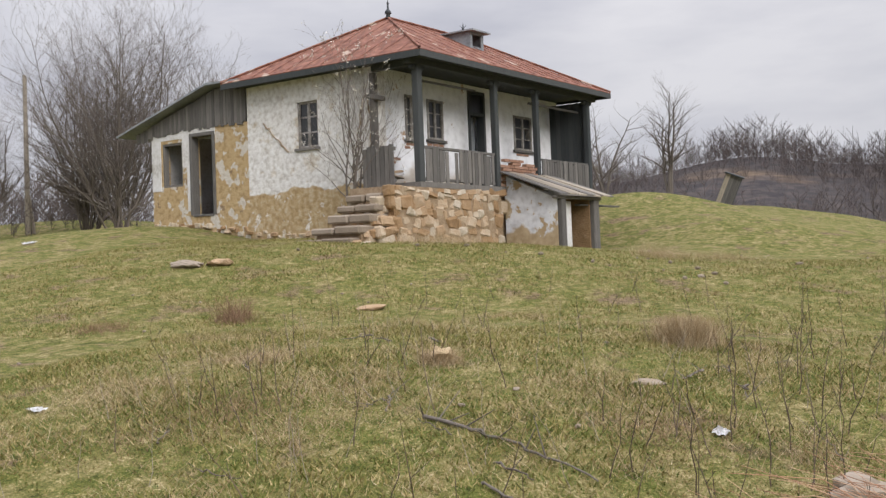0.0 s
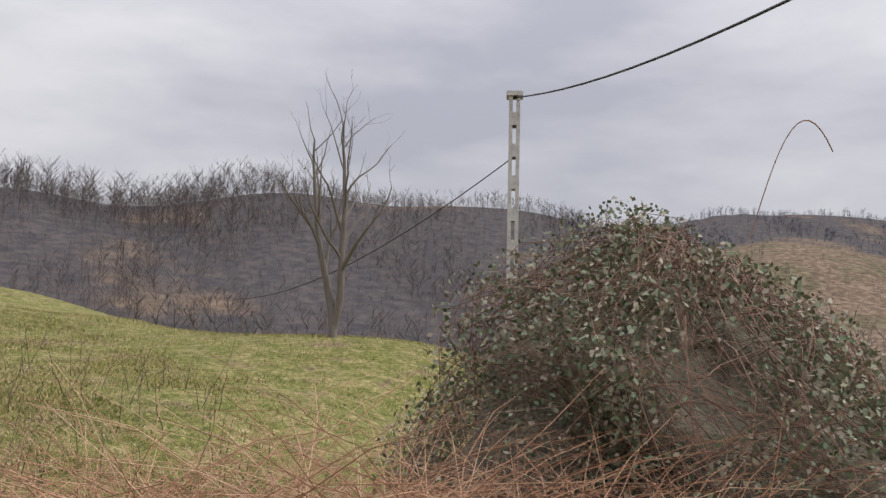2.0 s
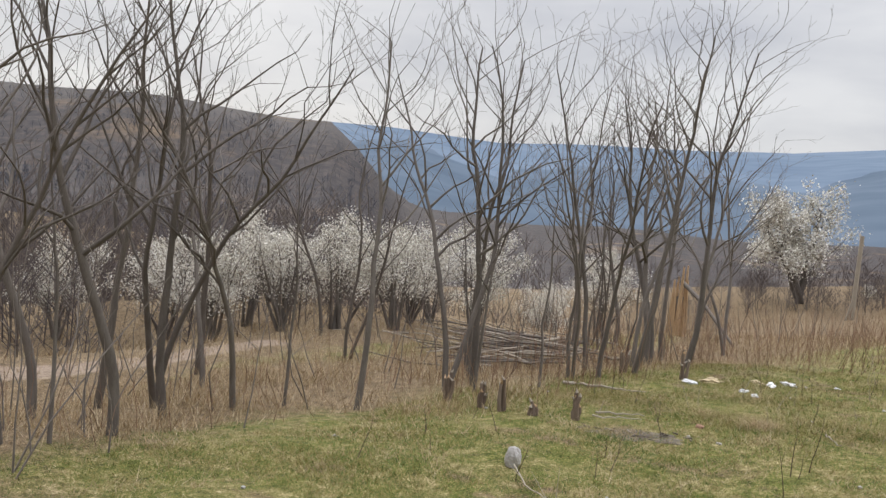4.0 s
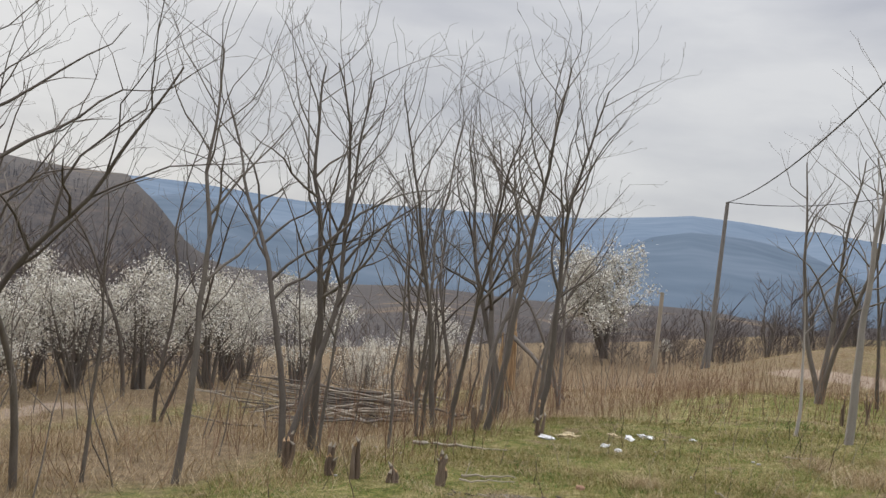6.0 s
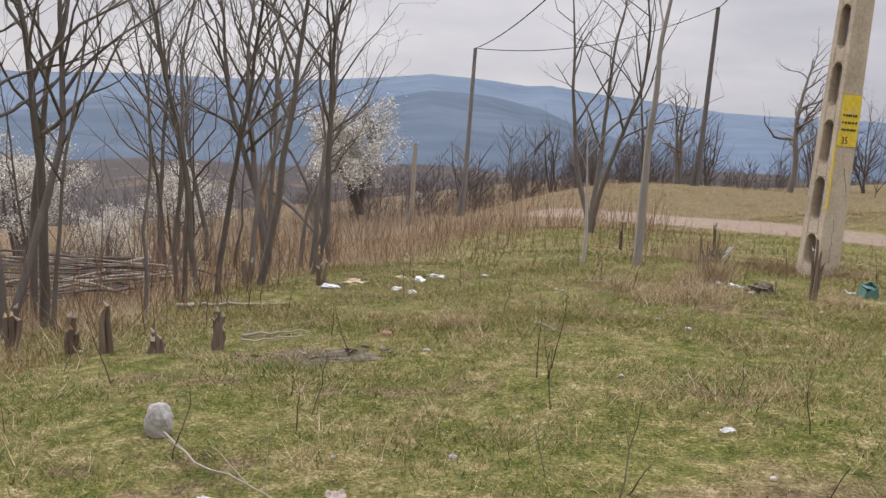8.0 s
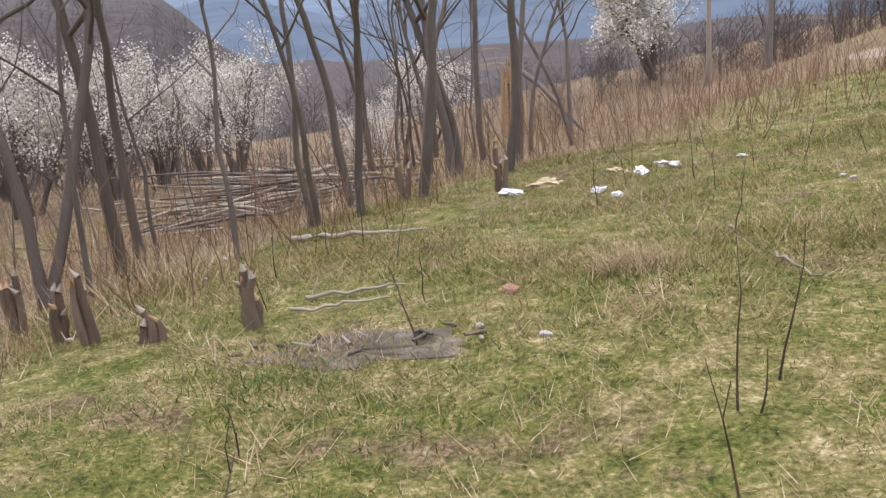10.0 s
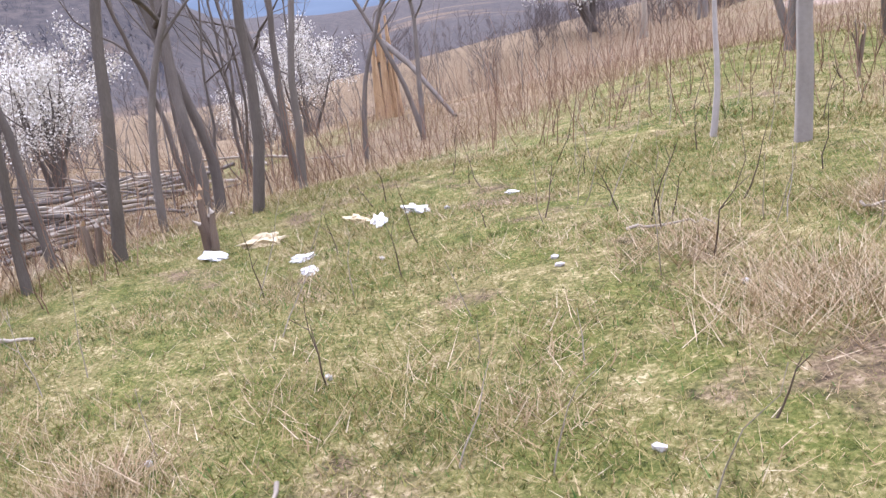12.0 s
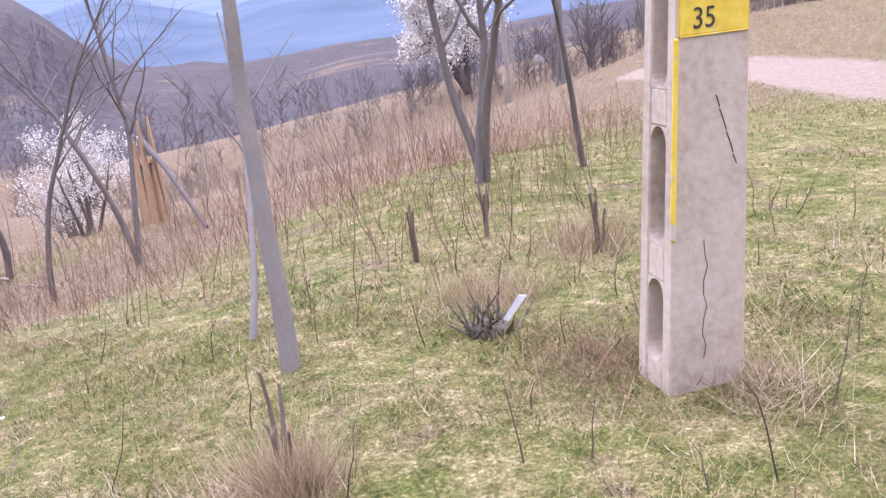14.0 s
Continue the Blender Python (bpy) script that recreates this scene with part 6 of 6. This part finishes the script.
def teal_box(x, y):
    ob = thing("teal_container", "torn teal plastic container lying in the grass", "container", on(x, y, .0))
    rng = random.Random(2)

    def f(u, v, z):
        return (u * (1 - .18 * z / .1) + .012 * math.sin(z * 60 + v * 30), v * (1 - .1 * z / .1), z + .012 * math.sin(u * 50))
    bm = bmesh.new()
    t = .006
    for q in ((-.09, .09, -.07, -.07 + t, .0, .12), (-.09, .09, .07 - t, .07, .0, .1), (-.09, -.09 + t, -.07 + t, .07 - t, 0, .115), (.09 - t, .09, -.07 + t, .07 - t, 0, .12), (-.09 + t, .09 - t, -.07 + t, .07 - t, 0, t)):
        box_into(bm, *q, f=f)
    part("tub", bm, M_TEAL, ob)
    bm = bmesh.new()
    box_into(bm, -.07, .06, -.06, .05, .1, .107, f=lambda u, v, z: (u, v, z + .02 * math.sin(u * 22)))
    part("lid", bm, M_TEAL, ob, "buckled teal lid")
    part("handle", tubes("handle", [(.09, -.06, .03, .008, .13, -.12, .015, .007), (.13, -.12, .015, .007, .1, -.2, .015, .006)], M_PAPER, 6), None, ob, "white strap")
    ob.rotation_euler = (radians(-14), radians(10), radians(25))


teal_box(-.4, -14.0)


def debris(x, y):
    ob = thing("debris_clump", "dark clod of roots with a white plastic strip", "debris", on(x, y))
    rng = np.random.default_rng(6)
    s = []
    for k in range(46):
        p = np.array([rng.normal(0, .06), rng.normal(0, .05), .0])
        q = p + np.array([rng.normal(0, .08), rng.normal(0, .08), rng.uniform(.05, .2)])
        s.append((*p, .012, *q, .004))
    bm = bmesh.new()
    bmesh.ops.create_icosphere(bm, subdivisions=2, radius=1)
    for v in bm.verts:
        k = 1 + .5 * noise.noise(v.co * 2.1)
        v.co = Vector((v.co.x * .13 * k, v.co.y * .1 * k, v.co.z * .07 * k + .02))
    part("clod", bm, M_HEART, ob, "dark clod of earth")
    tagged(part("root_mat", tubes("root_mat", s, M_HEART, 4), None, ob), kind="stuff")
    bm = bmesh.new()
    box_into(bm, -.02, .02, -.004, .004, 0, .24, f=lambda u, v, z: (-.07 - z * .55 + u * (1 + z), -.04 + v, .03 + z * .75))
    part("white_strip", bm, M_PAPER, ob, "white plastic strip")


debris(.72, -16.5)
lump("burnt_clod", "blackened clod of earth in the grass", "debris", .58, -14.12, (.13, .09, .06), M_ASH, 365, .5, 3, .2)
branch("fallen_stick", "pale birch stick beside the burnt clod", [(.86, -14.35), (.74, -14.15)], .018, M_PAPER, 0, 12, .04)
lump("pale_stone", "small pale stone beside dry grass", "stone", .95, -14.5, (.04, .035, .03), M_ROCK, 366, .2, 2, .2)
lump("pale_stone", "small pale stone beside the burnt clod", "stone", .72, -13.87, (.04, .03, .03), M_ROCK, 367, .2, 2, .2)


def lean_shack(x, y):
    ob = thing("leaning_privy", "collapsing plank privy leaning on the crest", "shed", on(x, y, -.1))
    tilt = Matrix.Rotation(radians(24), 4, Vector((.3, 1, 0)).normalized())
    for i in range(7):
        bm = bmesh.new()
        box_into(bm, -.5, -.47, -.45 + i * .13, -.33 + i * .13, 0, 1.5, f=lambda u, v, z: tilt @ Vector((u * .6, v * .6, z * .8)))
        part("plank", bm, M_GREYWOOD, ob)
        bm = bmesh.new()
        box_into(bm, -.47 + i * .13, -.35 + i * .13, -.48, -.45, 0, 1.5 + .04 * (i % 2), f=lambda u, v, z: tilt @ Vector((u * .6, v * .6, z * .8)))
        part("plank", bm, M_PALEWOOD if i < 2 else M_GREYWOOD, ob)
    for q in ((-.47, .45, .44, .47, 0, 1.5), (.42, .45, -.45, .44, 0, 1.5), (-.6, .55, -.6, .58, 1.5, 1.55)):
        bm = bmesh.new()
        box_into(bm, *q, f=lambda u, v, z: tilt @ Vector((u * .6, v * .6, z * .8)))
        part("roof_sheet" if q[4] else "panel", bm, M_DARKWOOD, ob)


lean_shack(-1.2, 32.2)

# ---- grass, straw and stalks ----
def keep_off(x, y):
    """Where no grass stands: ash, road, house."""
    off = near_line(x, y, ROAD) < 1.1
    ha = (x - HK[0]) * 0.98 + (y - HK[1]) * -0.25
    off |= (y > 17.4) & (x < -4.2) & (ha < 3)
    off |= np.hypot(x + .4, y + 16.0) < .22
    off |= (near_line(x, y, TRACK) < .75) & (np.sin(x * 31 + 3 * np.sin(y * 9)) * np.sin(y * 29) > -.15)
    return ~off


def sow(name, label, boxes, h0, h1, w0, w1, lean, material, seed, clump=0.0):
    rng = np.random.default_rng(seed)
    xs, ys = [], []
    for x0, x1, y0, y1, n in boxes:
        x, y = rng.uniform(x0, x1, n), rng.uniform(y0, y1, n)
        if clump:
            m = max(1, n // 45)
            cx, cy = rng.uniform(x0, x1, m), rng.uniform(y0, y1, m)
            k = rng.integers(0, m, n)
            x, y = cx[k] + rng.normal(0, clump, n), cy[k] + rng.normal(0, clump, n)
        xs.append(x)
        ys.append(y)
    x, y = np.concatenate(xs), np.concatenate(ys)
    ok = keep_off(x, y)
    x, y = x[ok], y[ok]
    n = len(x)
    patch = 0.75 + 0.5 * (np.sin(x * 2.3 + 1.5 * np.sin(y * 1.1)) * np.sin(y * 2.7 + 0.7) + 0.3)
    h = rng.uniform(h0, h1, n) * np.clip(patch, 0.45, 1.5)
    pos = np.stack([x, y, land(x, y) - 0.008], 1)
    me = blades(name, pos, h, rng.uniform(w0, w1, n), lean * rng.uniform(0.3, 1.6, n), material, rng)
    tagged(new(name, me), label, "grass", kind="stuff")


sow("short_grass", "short trodden spring grass on the slope", [(-3.5, 6.5, -17, -11.5, 150000), (-1, 7, -12.5, -7, 90000), (.5, 7.5, -8, -3.5, 45000)], .018, .055, .0016, .0036, 1.0, M_GRASS, 1)
sow("pasture_grass", "short pasture grass below the house", [(-7, 3.5, 3.5, 9, 95000), (-13, 6, 8, 17.5, 120000), (2, 12, 5, 22, 40000), (-9, 4, -34, -16, 70000), (3, 8, -3.5, 4, 14000), (-16, 9, -55, -30, 16000)], .02, .06, .004, .009, 1.0, M_GRASS, 2)
sow("straw_tufts", "bleached dry grass tufts among the green", [(-3, 6.5, -19, -9, 26000), (-6, 4, 3.5, 11, 26000), (0, 7, -9, -3.5, 7000)], .03, .11, .0015, .0032, 1.3, M_STRAW, 3, .09)
sow("tall_dry_grass", "dry straw-coloured grass under the trees", [(5.9, 10.5, -20, -10, 15000), (7.6, 11, -10, -2, 12000), (3.5, 10, -34, -19, 16000), (6, 16, -4, 6, 10000), (9, 20, -26, -6, 18000), (-14, 8, -52, -24, 22000)], .06, .26, .002, .005, .8, M_STRAW, 4, .2)


sow("matted_straw", "bleached stems lying flat in the grass", [(-3.5, 6.5, -19, -9, 80000), (0, 7.5, -9, -3.5, 18000), (-7, 4, 3.5, 9.5, 40000), (-11, 5, 9.5, 16, 16000)], .008, .024, .0012, .0028, 4.5, M_STRAW, 5, .16)
sow("green_patches", "fresh green grass patches in the sward", [(-3, 6.5, -18, -8, 26000), (0, 7.5, -9, -3.5, 8000), (-7, 4, 3.5, 10, 22000)], .02, .06, .0018, .004, .9, M_GREEN, 6, .2)


def tuft(name, label, x, y, n, r, h, material, seed, lean=.8):
    rng = np.random.default_rng(seed)
    px, py = rng.normal(0, r, n), rng.normal(0, r, n)
    z = land(x + px, y + py) - ground(x, y)
    pos = np.stack([px, py, z - .01], 1)
    me = blades(name, pos, h * rng.uniform(.5, 1.15, n), rng.uniform(.0014, .003, n), lean * rng.uniform(.2, 1.3, n), material, rng)
    ob = new(name, me)
    ob.location = on(x, y)
    tagged(ob, label, "grass tuft", "dry grass tufts", "stuff")


for i, (x, y, n, r, h, l) in enumerate(((-4.35, 4.55, 1600, .28, .05, "brown dead twiggy litter in the pasture"), (-.75, 5.35, 1500, .3, .05, "brown dead twiggy litter round a scrap"), (-3.2, 4.75, 1100, .25, .07, "grey straw litter in the pasture"), (-1.55, 6.2, 900, .3, .09, "straw tuft in the pasture"), (-6.2, 8.2, 700, .3, .1, "straw tuft in the pasture"), (-8.2, 8.6, 500, .2, .14, "brown dead weed clump in the pasture"), (-.9, 17.2, 700, .5, .2, "dry grass by the cellar"), (-.79, 8.4, 5200, .13, .3, "rounded tuft of tan dry grass in the pasture"), (-6.9, 9.7, 500, .14, .42, "brown dead weed clump in the pasture"), (.98, -14.78, 900, .09, .34, "bleached tuft of dry grass round a stub"), (1.2, -14.7, 800, .16, .16, "matted dry grass at the foot of a stub"), (1.38, -13.25, 2200, .25, .15, "wide tuft of matted dry grass"), (-.05, -16.15, 1300, .28, .14, "matted reddish dry grass round the pole"), (-.75, -15.9, 500, .16, .2, "dry grass at the foot of the pole"), (.95, -17.2, 900, .22, .24, "tall dry grass tuft near the pole"), (.55, -18.4, 700, .2, .35, "dry grass tuft beside the road"), (3.36, -11.67, 600, .1, .12, "straw tuft in the short grass"), (2.2, -12.3, 240, .2, .08, "straw tuft in the short grass"), (3.1, -10.2, 260, .2, .08, "straw tuft in the short grass"), (3.9, -12.0, 240, .16, .09, "straw tuft in the short grass"), (2.0, -13.9, 600, .18, .15, "straw tuft in the short grass"), (.0, -13.2, 500, .15, .12, "straw tuft in the short grass"), (-2.75, 6.42, 1500, .075, .14, "dome of matted straw in the pasture"), (-3.9, 5.0, 900, .3, .1, "brown dead twiggy litter in the pasture"), (-4.6, 6.4, 700, .25, .16, "straw tuft in the pasture"), (-3.1, 5.6, 900, .35, .16, "straw tuft in the pasture"), (-5.2, 5.2, 700, .3, .14, "straw tuft in the pasture"), (-1.9, 16.7, 600, .25, .3, "dry grass below the cellar"), (-6.2, 16.6, 900, .45, .3, "dry grass at the foot of the plinth"), (.2, 5.5, 500, .25, .14, "straw tuft among twigs"))):
    tuft("dry_tuft", l, x, y, n, r, h, M_REDWEED if "reddish" in l or "brown" in l else M_STRAW, 600 + i, 1.5 if h < .22 else .8)


def stalks(name, label, boxes, h0, h1, r, material, seed, twig=0.5):
    """Dead upright weed stems with a few side shoots."""
    rng = np.random.default_rng(seed)
    s = []
    for x0, x1, y0, y1, n in boxes:
        for _ in range(n):
            x, y = rng.uniform(x0, x1), rng.uniform(y0, y1)
            h = rng.uniform(h0, h1)
            p = np.array([x, y, ground(x, y) - .02])
            d = np.array([rng.normal(0, .22), rng.normal(0, .22), 1.0])
            k = 4
            for i in range(k):
                q = p + (d + rng.normal(0, .12, 3)) * h / k
                s.append((*p, r * (1 - .18 * i), *q, r * (.82 - .18 * i)))
                if i and rng.random() < twig:
                    e = np.array([rng.normal(0, .6), rng.normal(0, .6), .8]) * h * rng.uniform(.12, .3)
                    s.append((*q, r * .55, *(q + e), r * .3))
                p = q
    tagged(new(name, tubes(name, s, material, 3)), label, "weeds", kind="stuff")


stalks("dead_stalks", "thin dead weed stalks standing in the pasture", [(-4.6, 1.6, 3.2, 7.0, 60), (-1.2, 4.5, 3.6, 9.5, 130), (-6, 5, 7, 14, 40)], .25, .72, .0055, M_STALK, 11)
stalks("pale_stalks", "thin bleached weed stems bent in the pasture", [(-5, 2, 3.2, 7.5, 60), (-1.5, 4.5, -19, -11, 60)], .2, .55, .0035, M_PALEWOOD, 15, .3)
stalks("russet_weeds", "russet dead weed stalks along the field edge", [(5.6, 8.5, -20, -11, 420), (4.2, 9.5, -34, -20, 460), (7.4, 9.5, -11, -3, 100), (7, 12, -6, 1, 120), (.8, 5.5, -27, -17.0, 480)], .3, 1.0, .0045, M_REDWEED, 12)
stalks("field_stalks", "short dead weed stalks near the pole", [(-1.5, 4.5, -20, -13.5, 90), (1, 6, -13, -8, 30)], .15, .5, .005, M_STALK, 13)
stalks("sapling_shoots", "thin grey sapling shoots between the trees", [(6.6, 10, -19, -5, 55), (8, 13, -22, -5, 60), (7, 12, -36, -20, 60)], .8, 2.2, .01, M_TWIG, 14, .6)
